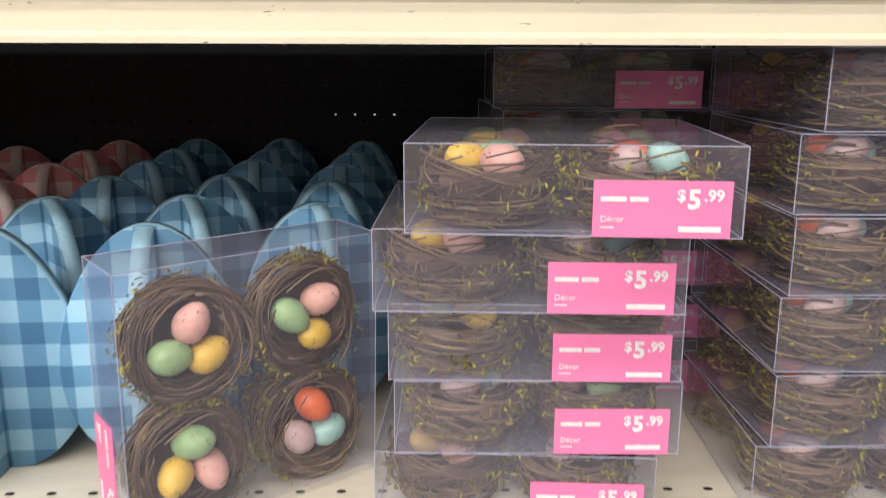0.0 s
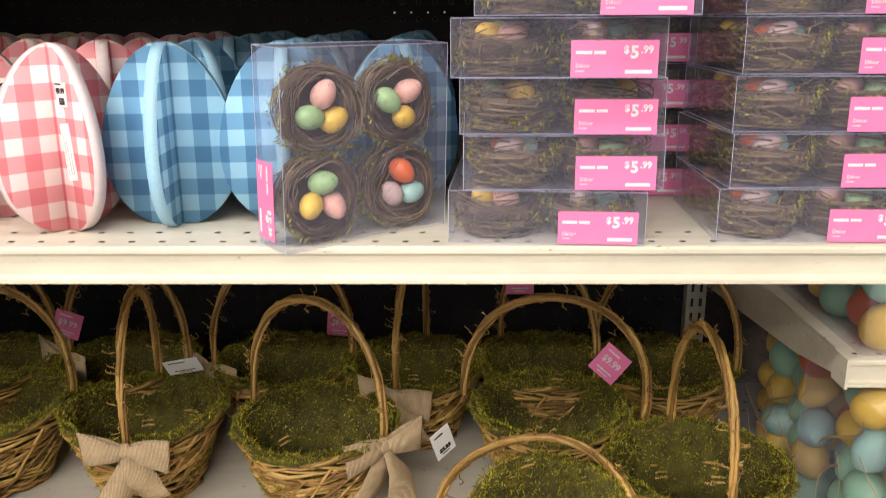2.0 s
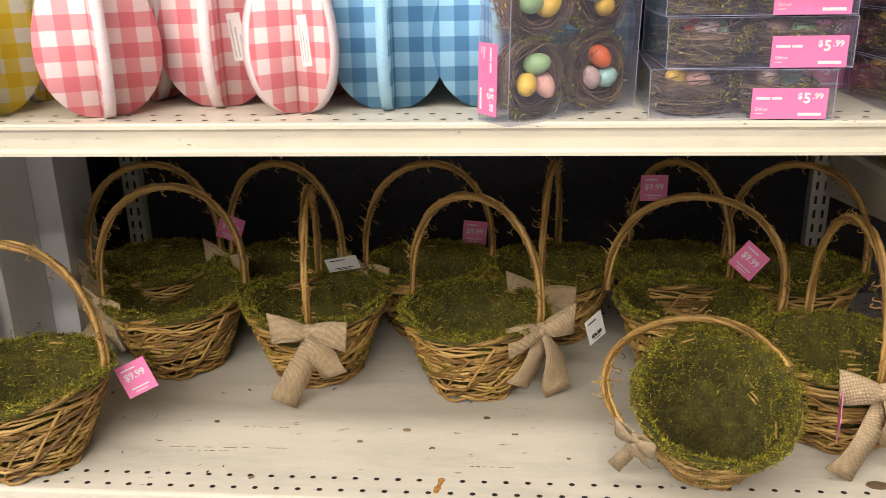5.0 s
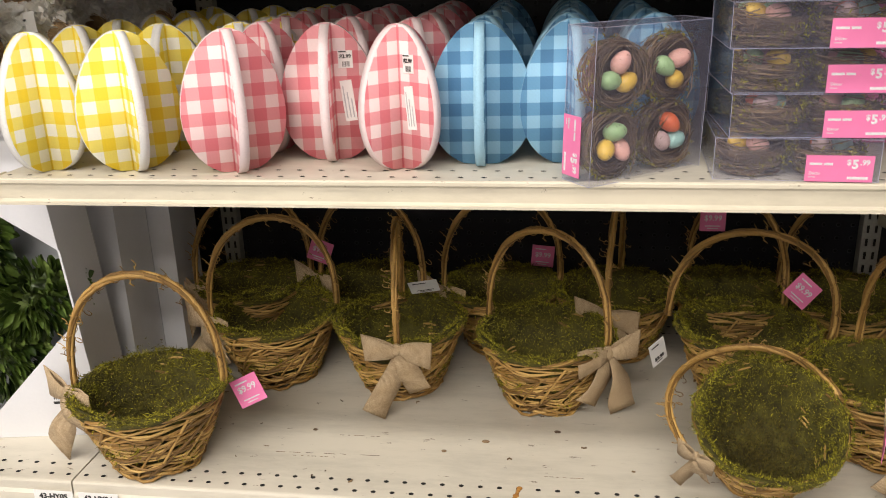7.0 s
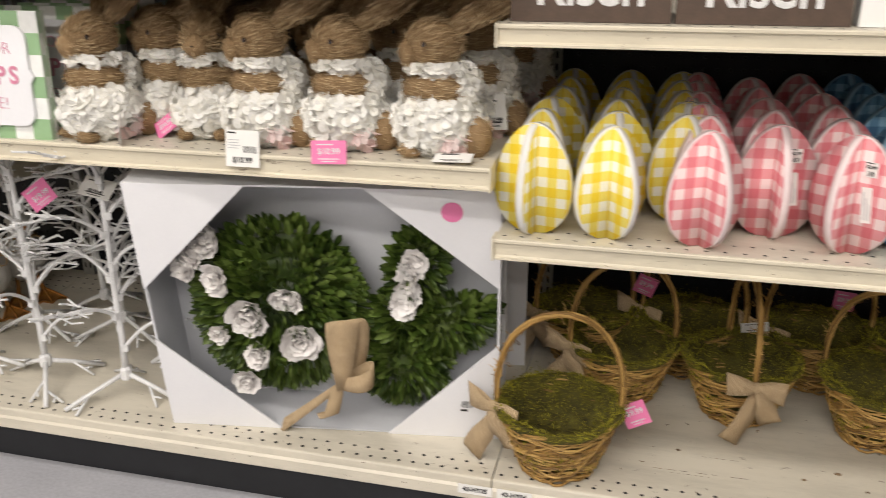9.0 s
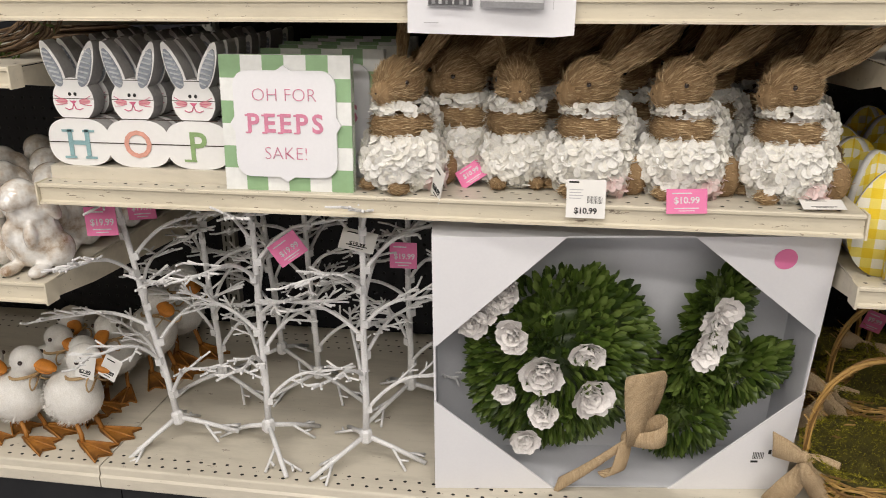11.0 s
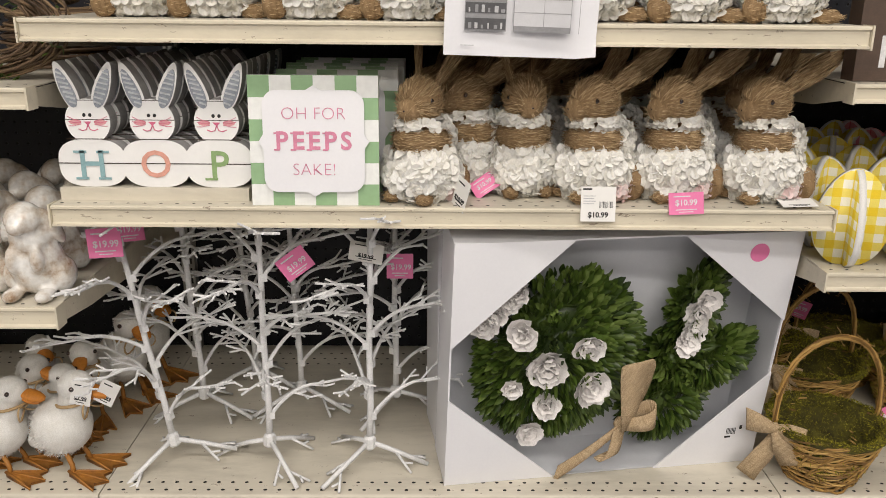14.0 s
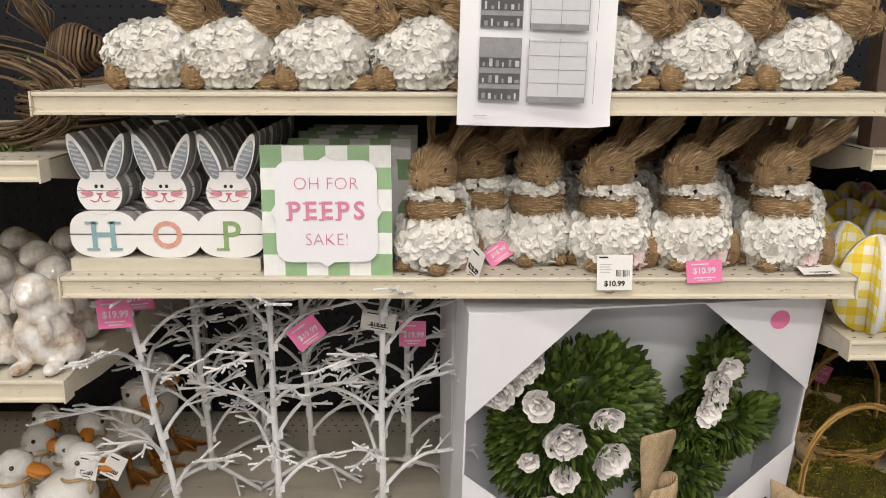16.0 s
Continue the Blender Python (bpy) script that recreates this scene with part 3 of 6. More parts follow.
def basket():
    e = thing("moss_basket", "woven vine basket lined with green moss, burlap bows on its handle", "basket", "moss baskets on the base deck")
    rad = lambda z: 0.063 + 0.048 * (max(z, 0) / 0.112) ** 0.85
    b = Build()
    for lv in range(11):
        for q in range(3):
            z0 = 0.004 + 0.0098 * lv + 0.0034 * q
            ph, amp = rng.uniform(0, 6.28), rng.uniform(0.002, 0.0055)
            pts = [((rad(z0) + amp * math.sin(7 * a + ph) * 0.7) * math.cos(a), (rad(z0) + amp * math.sin(7 * a + ph) * 0.7) * math.sin(a), z0 + amp * math.sin(5 * a + 2 * ph) + 0.004 * math.sin(a + ph)) for a in np.linspace(ph, ph + 6.1, 34)]
            b.tube(pts, rng.uniform(0.0013, 0.0027), 5)
    for q in range(26):
        a0, da, z0, z1 = rng.uniform(0, 6.28), rng.uniform(0.4, 1.3), rng.uniform(0.0, 0.05), rng.uniform(0.06, 0.11)
        b.tube([((rad(z0 + (z1 - z0) * u) + 0.002) * math.cos(a0 + da * u), (rad(z0 + (z1 - z0) * u) + 0.002) * math.sin(a0 + da * u), z0 + (z1 - z0) * u) for u in np.linspace(0, 1, 9)], rng.uniform(0.0015, 0.003), 5)
    b.lathe([(0.0, 0.004), (0.055, 0.004), (0.058, 0.004)], 24)
    part("wicker_bowl", b, TWIG, e, smooth=True)
    b = Build()
    for q in range(4):
        ph = rng.uniform(0, 6.28)
        pts = [((0.112 + 0.0035 * math.cos(6 * a + ph)) * math.cos(a), (0.112 + 0.0035 * math.cos(6 * a + ph)) * math.sin(a), 0.112 + 0.0035 * math.sin(6 * a + ph)) for a in np.linspace(0, 6.283, 60)]
        b.tube(pts, 0.0028, 5)
    part("rim", b, TWIG, e, "twisted vine rim", smooth=True)
    # moss: a bed inside the bowl and many tufts on it, spilling over the rim
    inner = [(0.114, 0.106), (0.117, 0.113), (0.113, 0.119), (0.105, 0.116), (0.098, 0.095), (0.084, 0.055), (0.066, 0.026), (0.036, 0.016), (0.0, 0.014)]
    b = Build().lathe(inner, 40, 0, 0.05)
    P, A = [], []
    for _ in range(24000):
        u = rng.uniform() ** 0.75 * (len(inner) - 1.01)
        i = int(u)
        f = u - i
        (r0, z0), (r1, z1) = inner[i], inner[i + 1]
        r, z = r0 + (r1 - r0) * f, z0 + (z1 - z0) * f
        a = rng.uniform(0, 6.283)
        nr, nz = (z1 - z0), -(r1 - r0)
        nr, nz = -nr, -nz
        ln = math.hypot(nr, nz) + 1e-9
        nr, nz = nr / ln, nz / ln
        if nz < -0.2 or (i > 2 and nr > 0):
            nr, nz = -nr, -nz
        w = 1 + 0.05 * noise.noise((3 * math.cos(a), 3 * math.sin(a), 40 * z))
        lump = 0.009 * max(0.0, noise.noise((r * math.cos(a) * 55, r * math.sin(a) * 55, z * 55)) + 0.1)
        P.append(((r * w + nr * lump) * math.cos(a), (r * w + nr * lump) * math.sin(a), z + nz * lump))
        j = rng.normal(0, 0.9, 3)
        A.append((nr * math.cos(a) + j[0], nr * math.sin(a) + j[1], nz + j[2] * 0.8))
    P, A = np.array(P), np.array(A)
    # low blades take the brown moss that also holds the hollow's shade
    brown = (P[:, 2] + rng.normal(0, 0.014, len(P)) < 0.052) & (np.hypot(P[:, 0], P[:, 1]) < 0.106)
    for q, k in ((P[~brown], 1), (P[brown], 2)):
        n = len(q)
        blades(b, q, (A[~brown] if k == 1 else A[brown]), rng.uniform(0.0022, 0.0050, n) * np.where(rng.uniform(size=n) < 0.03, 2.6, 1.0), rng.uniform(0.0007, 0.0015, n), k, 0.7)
    # tufts caught in the weave
    P, A = [], []
    for q in range(15):
        a0, zc = rng.uniform(0, 6.283), rng.uniform(0.03, 0.11)
        for _ in range(70):
            a, z = a0 + rng.normal(0, 0.16), zc + rng.normal(0, 0.012)
            P.append((rad(z) * math.cos(a), rad(z) * math.sin(a), max(0.004, z)))
            j = rng.normal(0, 0.5, 3)
            A.append((math.cos(a) + j[0], math.sin(a) + j[1], j[2]))
    blades(b, P, A, rng.uniform(0.004, 0.009, len(P)), 0.0014, 1, 0.6)
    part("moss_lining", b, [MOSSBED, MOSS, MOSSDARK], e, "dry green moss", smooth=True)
    arch = lambda th: np.array((0.114 * math.cos(th) * (1 + 0.10 * math.sin(th)), 0.0, 0.108 + 0.170 * math.sin(th) ** 0.85 if math.sin(th) > 0 else 0.108))
    h = Build()
    ths = np.linspace(0.02, math.pi - 0.02, 44)
    for q in range(5):
        ph = q * 1.257
        pts = []
        for i, th in enumerate(ths):
            c = arch(th)
            o = 0.0034 + 0.0012 * math.sin(3 * th + q)
            tw = ph + 2.2 * th
            rd = np.array((math.cos(th), 0, math.sin(th)))
            pts.append(c + o * (math.cos(tw) * rd + math.sin(tw) * np.array((0, 1.0, 0))) + rng.normal(0, 0.0004, 3))
        h.tube(pts, 0.0026 + 0.0006 * math.sin(q), 6)
    pts = [arch(th) + 0.0068 * (math.cos(30 * th) * np.array((math.cos(th), 0, math.sin(th))) + math.sin(30 * th) * np.array((0, 1.0, 0))) for th in np.linspace(0.05, 3.09, 170)]
    h.tube(pts, 0.0006, 4)
    for q in range(34):
        th = rng.uniform(0.15, 3.0)
        c, d, R = arch(th), rng.normal(0, 1, 3), rng.uniform(0.003, 0.006)
        pts = [c + d / np.linalg.norm(d) * (0.007 + 0.012 * u) + R * u * np.array((math.cos(9 * u), math.sin(9 * u), math.sin(7 * u))) for u in np.linspace(0, 1, 12)]
        h.tube(pts, 0.0007, 4)
    part("handle", h, TWIG, e, "arched handle of twisted vines", smooth=True)
    bow(e, pose(0.120, 0, 0.112, 0, 0, 90), 1)
    bow(e, pose(-0.120, 0, 0.112, 0, 0, -90), -1)
    return e


def pink_tag(name, m, lines, w=0.042, h=0.042, label="pink price tag", group="pink price tags", mat=None, ink=None):
    t = thing(name, label, "price tag", group, m=m)
    part("card", Build().box((-w / 2, -0.0008, -h / 2), (w / 2, 0, h / 2)), mat or TAGPINK, t)
    ink = ink or INK["white"]
    for text, size, x, z in lines:
        write(t, text, size, ink, x, -0.0012, z, bold=0.0002)
    for x0, x1, z0, z1 in ((-0.36, 0.12, 0.30, 0.35), (-0.3, 0.3, -0.30, -0.26), (-0.2, 0.2, -0.40, -0.37)):
        part("printed_line", Build().box((w * x0, -0.0012, h * z0), (w * x1, -0.0008, h * z1)), ink, t)
    return t


B0 = basket()
B0.scale = (0.9, 0.9, 1.0)


def turn_bows(ob, rz, keep):
    """Bows of a handle that runs across the shelf sag round to its front; keep: the ends that carry one."""
    for o in list(ob.children):
        if o.name.startswith("bow"):
            right = o.matrix_basis.translation.x > 0
            if ("R" if right else "L") not in keep:
                for q in list(o.children) + [o]:
                    bpy.data.objects.remove(q)
            elif abs(rz) < 60:
                o.matrix_basis = pose((0.118 if right else -0.118), -0.010, 0.112, 0, 0, (28 if right else -28) - rz)


places = [(0.098, 0.070, 8, "L"), (0.190, 0.335, 18, "L"), (0.405, 0.318, 98, "L"), (0.640, 0.285, -28, "R"), (0.945, 0.330, -8, ""), (1.100, 0.180, 93, "L"),
          (0.105, 0.475, 20, "L"), (0.322, 0.480, -14, "L"), (0.560, 0.480, 10, "L"), (0.755, 0.470, 80, "L"), (0.955, 0.485, -52, ""), (1.130, 0.470, -20, "")]
for i, (x, y, rz, keep) in enumerate(places):
    if i:
        ob = copy_thing(B0, pose(x, y, DECKZ + 0.0005, 0, 0, rz))
        turn_bows(ob, rz, keep)
        if i == 4:
            ob["label"] = "woven vine moss basket with a wide, low handle"
            for o in ob.children:
                if o.name.startswith("handle"):
                    o.matrix_basis = pose(0.004, 0, 0.108, 0, 4, 0) @ Matrix.Diagonal((1.17, 1, 0.93, 1)) @ pose(0, 0, -0.108)
tip = copy_thing(B0, pose(0.917, 0.083, DECKZ + 0.0275, 28, 0, -4) @ pose(0, 0, 0, 0, 0, 22) @ Matrix.Diagonal((0.86, 0.86, 0.95, 1)))
turn_bows(tip, 22, "L")
bend = pose(-0.010, 0.0, 0.112, -98, -4, 0) @ Matrix.Diagonal((1.12, 1, 0.98, 1)) @ pose(0, 0, -0.108)
for o in tip.children:
    if o.name.startswith("handle"):
        o.matrix_basis = bend @ o.matrix_basis
for o in tip.children:
    if o.name.startswith("bow"):
        o.matrix_basis = o.matrix_basis @ pose(0, -0.01, -0.01) @ Matrix.Diagonal((0.55, 0.8, 0.75, 1))
tip["label"] = "woven vine moss basket tipped forward against its neighbour"
B0.matrix_basis = pose(places[0][0], places[0][1], DECKZ + 0.0005, 0, 0, places[0][2]) @ Matrix.Diagonal((0.9, 0.9, 1.0, 1))
turn_bows(B0, places[0][2], places[0][3])
pink_tag("price_tag", pose(0.222, 0.112, 0.240, -12, -26, 6), [("$9.99", 0.013, 0, 0.004)], label="pink card tag tied to a basket")
pink_tag("price_tag", pose(1.022, 0.33, 0.325, -8, 42, 0), [("$9.99", 0.013, 0, 0.002)], label="pink card tag hanging from a basket handle")
pink_tag("price_tag", pose(1.052, 0.045, 0.245, 0, -30, 70), [("$9.99", 0.013, 0, 0.002)], label="pink card tag seen edge on")
for x, y, z, a in ((0.628, 0.60, 0.278, 5), (0.915, 0.50, 0.385, 0), (0.225, 0.50, 0.315, 20)):
    pink_tag("price_tag", pose(x, y, z, 0, a, 0), [("$9.99", 0.013, 0, 0.002)], label="pink card tag in the shade of the shelf")
t = pink_tag("paper_tag", pose(0.803, 0.235, 0.262, 8, -24, 38), [("$9.99", 0.008, 0, -0.010)], 0.030, 0.044, "white paper tag on a string", "white price tags", TAGWHITE, INK["black"])
t = pink_tag("paper_tag", pose(0.432, 0.40, 0.29, 30, -10, 0), [], 0.05, 0.03, "white paper tag lying on moss", "white price tags", TAGWHITE, INK["black"])

# ---- boxed leaf wreath ----


def card_box(m, window, label, D=0.112):
    W, H, T = 0.600, 0.487, 0.003
    e = thing("wreath_box", label, "cardboard box", "wreath boxes", m=m)
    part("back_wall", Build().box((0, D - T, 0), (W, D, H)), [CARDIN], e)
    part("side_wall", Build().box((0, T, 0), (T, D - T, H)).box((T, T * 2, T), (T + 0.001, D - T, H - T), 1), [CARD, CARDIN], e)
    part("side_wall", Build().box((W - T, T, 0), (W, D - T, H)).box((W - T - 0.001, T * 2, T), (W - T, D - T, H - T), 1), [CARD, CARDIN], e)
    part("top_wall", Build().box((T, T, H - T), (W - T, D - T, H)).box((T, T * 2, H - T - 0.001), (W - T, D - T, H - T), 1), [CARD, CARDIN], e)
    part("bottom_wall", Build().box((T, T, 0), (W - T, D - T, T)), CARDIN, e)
    if window:
        for pts in ([(0, H), (0, 0.290), (0.200, H)], [(W, H), (0.386, H), (W, 0.312)], [(0, 0), (0.205, 0), (0, 0.188)], [(W, 0), (W, 0.203), (0.402, 0)]):
            part("corner_flap", Build().prism(pts, 0, T), CARD, e, smooth=False)
    else:
        part("front_wall", Build().box((0, 0, 0), (W, T, H)), CARD, e)
    return e


BOXM = pose(-0.605, 0.030, DECKZ + 0.0005, 8.5, 0, 8.6)
box = card_box(BOXM, True, "white cardboard box with an octagonal window around a wreath")
card_box(pose(-0.618, 0.166, DECKZ + 0.0005, 0, 0, 8.6), False, "second white cardboard box standing behind", 0.14)
card_box(pose(-0.602, 0.318, DECKZ + 0.0005, 0, 0, 8.0), False, "third white cardboard box standing at the back", 0.14)
b = Build()
b.add([(0.017 * math.cos(a), -0.0006, 0.017 * math.sin(a)) for a in np.linspace(0, 6.283, 25)[:-1]] + [(0.017 * math.cos(a), 0, 0.017 * math.sin(a)) for a in np.linspace(0, 6.283, 25)[:-1]], [tuple(range(24))] + [(i, 24 + i, 24 + (i + 1) % 24, (i + 1) % 24) for i in range(24)])
part("round_sticker", b, TAGPINK, box, "round pink sticker", m=pose(0.524, -0.0005, 0.450))
b = Build()
for i in range(7):
    b.box((0.536 + 0.0028 * i, -0.0006, 0.068), (0.5372 + 0.0028 * i, -0.0001, 0.082))
b.box((0.534, -0.0006, 0.060), (0.546, -0.0001, 0.064)).box((0.561, -0.0006, 0.078), (0.566, -0.0001, 0.087))
part("bar_code", b, INK["black"], box, "printed bar code")


def leaf_form():
    """A slim rounded leaf along z, widest past its middle and folded at its midrib."""
    v = [(0, 0, 0), (0.09, 0.03, 0.25), (0.17, 0.07, 0.55), (0.135, 0.06, 0.80), (0.025, 0.02, 1.0), (-0.025, 0.02, 1.0), (-0.135, 0.06, 0.80), (-0.17, 0.07, 0.55), (-0.09, 0.03, 0.25), (0, -0.04, 0.55)]
    return v, [(i, (i + 1) % 9, 9) for i in range(9)]


def petal_sheet(size, cup):
    """A broad cupped petal along y with a ragged outer edge."""
    vs, fs = [], []
    for i, u in enumerate((0.0, 0.35, 0.7, 1.0)):
        half = (0.22, 0.50, 0.62, 0.46)[i]
        for v in np.linspace(-1, 1, 6):
            rag = rng.normal(0, 0.05) if i == 3 else 0.0
            vs.append((half * v * size, (u - 0.10 * abs(v) * (i == 3) + rag) * size, (cup * u * u + 0.16 * v * v * u + rng.normal(0, 0.015)) * size))
    for i in range(3):
        fs += [(i * 6 + j, i * 6 + j + 1, i * 6 + j + 7, i * 6 + j + 6) for j in range(5)]
    return vs, fs


def leaf_wreath(m):
    e = thing("leaf_wreath", "green leaf wreath with cream wooden roses and a burlap bow", "wreath", m=m)
    b = Build()
    v, f = leaf_form()
    # lobes: centre x, z, half sizes, tilt, bulge
    lobes = [(0.208, 0.225, 0.135, 0.158, 14, 0.050, 1500), (0.424, 0.118, 0.066, 0.072, 0, 0.040, 480), (0.456, 0.308, 0.030, 0.080, 15, 0.026, 330), (0.500, 0.200, 0.082, 0.040, -22, 0.030, 420), (0.432, 0.205, 0.045, 0.050, 0, 0.034, 190)]
    for cx, cz, rx, rz, tilt, bulge, n in lobes:
        a, r = rng.uniform(0, 6.283, n), np.sqrt(rng.uniform(0, 1, n))
        r[: n // 4] = rng.uniform(0.9, 1.0, n // 4)
        ct, st = math.cos(radians(tilt)), math.sin(radians(tilt))
        lx, lz = rx * r * np.cos(a), rz * r * np.sin(a)
        X, Z = cx + lx * ct + lz * st, cz - lx * st + lz * ct
        if rx > 0.1:
            X = np.maximum(X, 0.066 + 0.17 * (0.27 - Z) + rng.uniform(0, 0.012, n))
        Y = 0.075 - bulge * (1 - r ** 2)
        ox, oz = np.cos(a) * ct + np.sin(a) * st, -np.cos(a) * st + np.sin(a) * ct
        D = np.stack([ox * (0.35 + r) + rng.normal(0, 0.22, n), -0.55 * (1.15 - r) - 0.42 + rng.normal(0, 0.14, n), oz * (0.35 + r) + rng.normal(0, 0.22, n)], axis=1)
        L = rng.uniform(0.026, 0.040, n)
        rot = frames(D, rng.uniform(-0.6, 0.6, n) + np.pi * 0.5)
        b.scatter(v, f, np.stack([X, Y, Z], axis=1), rot, np.stack([L, L, L], axis=1))
    tagged(part("leaves", b, LEAF, e, "dense glossy green leaves", smooth=True), kind="stuff")
    b = Build()
    for cx, cz, rx, rz, tilt, bulge, n in lobes:
        ct, st = math.cos(radians(tilt)), math.sin(radians(tilt))
        for q in range(3):
            g = 0.88 - 0.26 * q
            b.ball((cx + (0.012 if rx > 0.1 else 0.0), 0.086 - 0.012 * q, cz), (rx * g, 0.016, rz * g), m=pose(0, 0, 0, 0, tilt, 0))
    part("moss_base", b, LEAF, e, smooth=True)

    def rose(x, y, z, r, name="rose", mat=WOODROSE, label="cream wooden rose", rings=((7, 1.0, 14), (7, 0.86, 32), (6, 0.70, 52), (4, 0.48, 70))):
        q = Build()
        for ring, (cnt, sc, up) in enumerate(rings):
            for i in range(cnt):
                an = 360 * i / cnt + ring * 31 + rng.uniform(-12, 12)
                mm = (pose(0, 0, 0, 90, 0, 0) @ pose(0, 0, 0, 0, 0, an) @ pose(0, 0, 0, up + rng.uniform(-9, 9), rng.uniform(-10, 10), 0)).to_3x3()
                vs, fs = petal_sheet(r * sc * rng.uniform(0.9, 1.1), 0.22)
                q.add([mm @ Vector(p) for p in vs], fs)
        part(name, q, mat, e, label, m=pose(x, y, z, rng.uniform(-20, 20), rng.uniform(0, 360), rng.uniform(-20, 20)), smooth=True)

    cup = ((6, 0.95, 20), (5, 0.8, 42), (4, 0.6, 66))
    for x, z, r, kind in ((0.129, 0.309, 0.034, cup), (0.173, 0.241, 0.040, None), (0.246, 0.281, 0.036, cup), (0.254, 0.192, 0.039, None), (0.117, 0.198, 0.024, cup), (0.182, 0.155, 0.030, cup), (0.150, 0.102, 0.031, cup)):
        rose(x, 0.016, z, r, **({"rings": kind} if kind else {}))
    for x, z in ((0.066, 0.320), (0.083, 0.343), (0.101, 0.364), (0.120, 0.384)):
        rose(x, 0.036, z, 0.027)
    for x, z in ((0.178, 0.340), (0.222, 0.148)):
        rose(x, 0.022, z, 0.021, "bud", LEAF, "dark green rolled bud", ((5, 1.0, 55), (4, 0.7, 72)))
    for i in range(8):
        rose(0.436 + 0.0036 * i + rng.normal(0, 0.002), 0.030, 0.254 + 0.0138 * i, 0.025 + rng.uniform(-0.002, 0.002), "ear_petal", rings=((4, 1.0, 10), (3, 0.7, 28)))
    K = (0.325, 0.106)
    k = part("bow", Build().ball((K[0], 0.006, K[1]), (0.013, 0.012, 0.016)), BURLAP, e, "burlap ribbon bow", smooth=True)
    U = np.linspace(0, 1, 17)
    part("loop", Build().ribbon([(K[0] + 0.006 + 0.010 * u + 0.030 * max(0.0, u - 0.45) * math.sin(3.14 * u) * 4, -0.012 + 0.030 * u, K[1] + 0.135 * math.sin(3.14 * min(1.0, u * 1.02)) ** 0.8) for u in U], [(0.012 + 0.019 * math.sin(3.14 * min(1, u * 1.3)) * (1 - 0.45 * u), 0.004, 0.002) for u in U]), BURLAP, k, smooth=True)
    part("loop", Build().ribbon([(K[0] + 0.058 * math.sin(3.14 * u), -0.004 - 0.018 * math.sin(6.283 * u), K[1] + 0.006 + 0.022 * math.sin(3.14 * u)) for u in U], [(0.0, 0.004, 0.010 + 0.009 * math.sin(3.14 * u)) for u in U]), BURLAP, k, smooth=True)
    part("tail", Build().ribbon([(K[0] - 0.118 * u, -0.002 - 0.008 * math.sin(3 * u), K[1] - 0.098 * u ** 1.15) for u in U], [(0.005, 0.003, 0.011 + 0.006 * u) for u in U]), BURLAP, k, smooth=True)
    part("tail", Build().ribbon([(K[0] - 0.006 - 0.026 * u, -0.004 - 0.014 * math.sin(3.14 * u), K[1] - 0.060 * math.sin(1.9 * u)) for u in U], [(0.012 + 0.005 * u, 0.004, 0.004) for u in U]), BURLAP, k, smooth=True)


leaf_wreath(BOXM)

# ---- crumbs of moss and twig on the deck ----
b = Build()
for _ in range(20):
    x, y = rng.uniform(0.02, 1.2), rng.uniform(0.03, 0.28)
    l, a = rng.uniform(0.0015, 0.005), rng.uniform(0, 6.28)
    b.tube([(x, y, DECKZ + 0.0012), (x + l * math.cos(a), y + l * math.sin(a), DECKZ + 0.0018), (x + 1.6 * l * math.cos(a + 0.5), y + 1.6 * l * math.sin(a + 0.5), DECKZ + 0.001)], rng.uniform(0.0005, 0.0012), 4)
for x, y, r in ((0.557, 0.150, 0.006), (0.660, 0.185, 0.005), (0.50, 0.12, 0.004), (0.30, 0.16, 0.004), (1.110, 0.055, 0.014)):
    b.ball((x, y, DECKZ + 0.001), (r, r * 0.6, 0.0018), 0, 8, 5)
for y, x0, x1, sk in ((0.098, 0.255, 0.420, 0.02), (0.091, 0.285, 0.350, 0.01), (0.072, 0.640, 0.700, -0.01), (0.150, 0.340, 0.400, 0.01)):
    for q in range(7):
        u = x0 + (x1 - x0) * (q + rng.uniform(0, 0.5)) / 7
        l = (x1 - x0) / 7 * rng.uniform(0.3, 0.8)
        b.box((u, y + sk * (u - x0) - 0.0004, DECKZ), (u + l, y + sk * (u - x0) + 0.0003, DECKZ + 0.0003))
solid("moss_crumbs", b, DARKTWIG, "dark crumbs of moss and twig on the deck", "crumbs", kind="stuff")

b = Build()
for q in range(5):
    x, y = 0.606 + 0.0012 * q, 0.020 + 0.0055 * q
    b.ball((x, y, DECKZ + 0.0002), (0.0035 + 0.001 * math.sin(2 * q), 0.0045, 0.0006), 0, 10, 5)
solid("rust_mark", b, varied("orange_rust", [(0.30, 0.12, 0.02), (0.52, 0.25, 0.05)], 0.8, 120, 500, 0.2), "small orange rust mark on the deck edge", "rust mark", smooth=True)

# ---- nest boxes ----
NEST_MESH = []


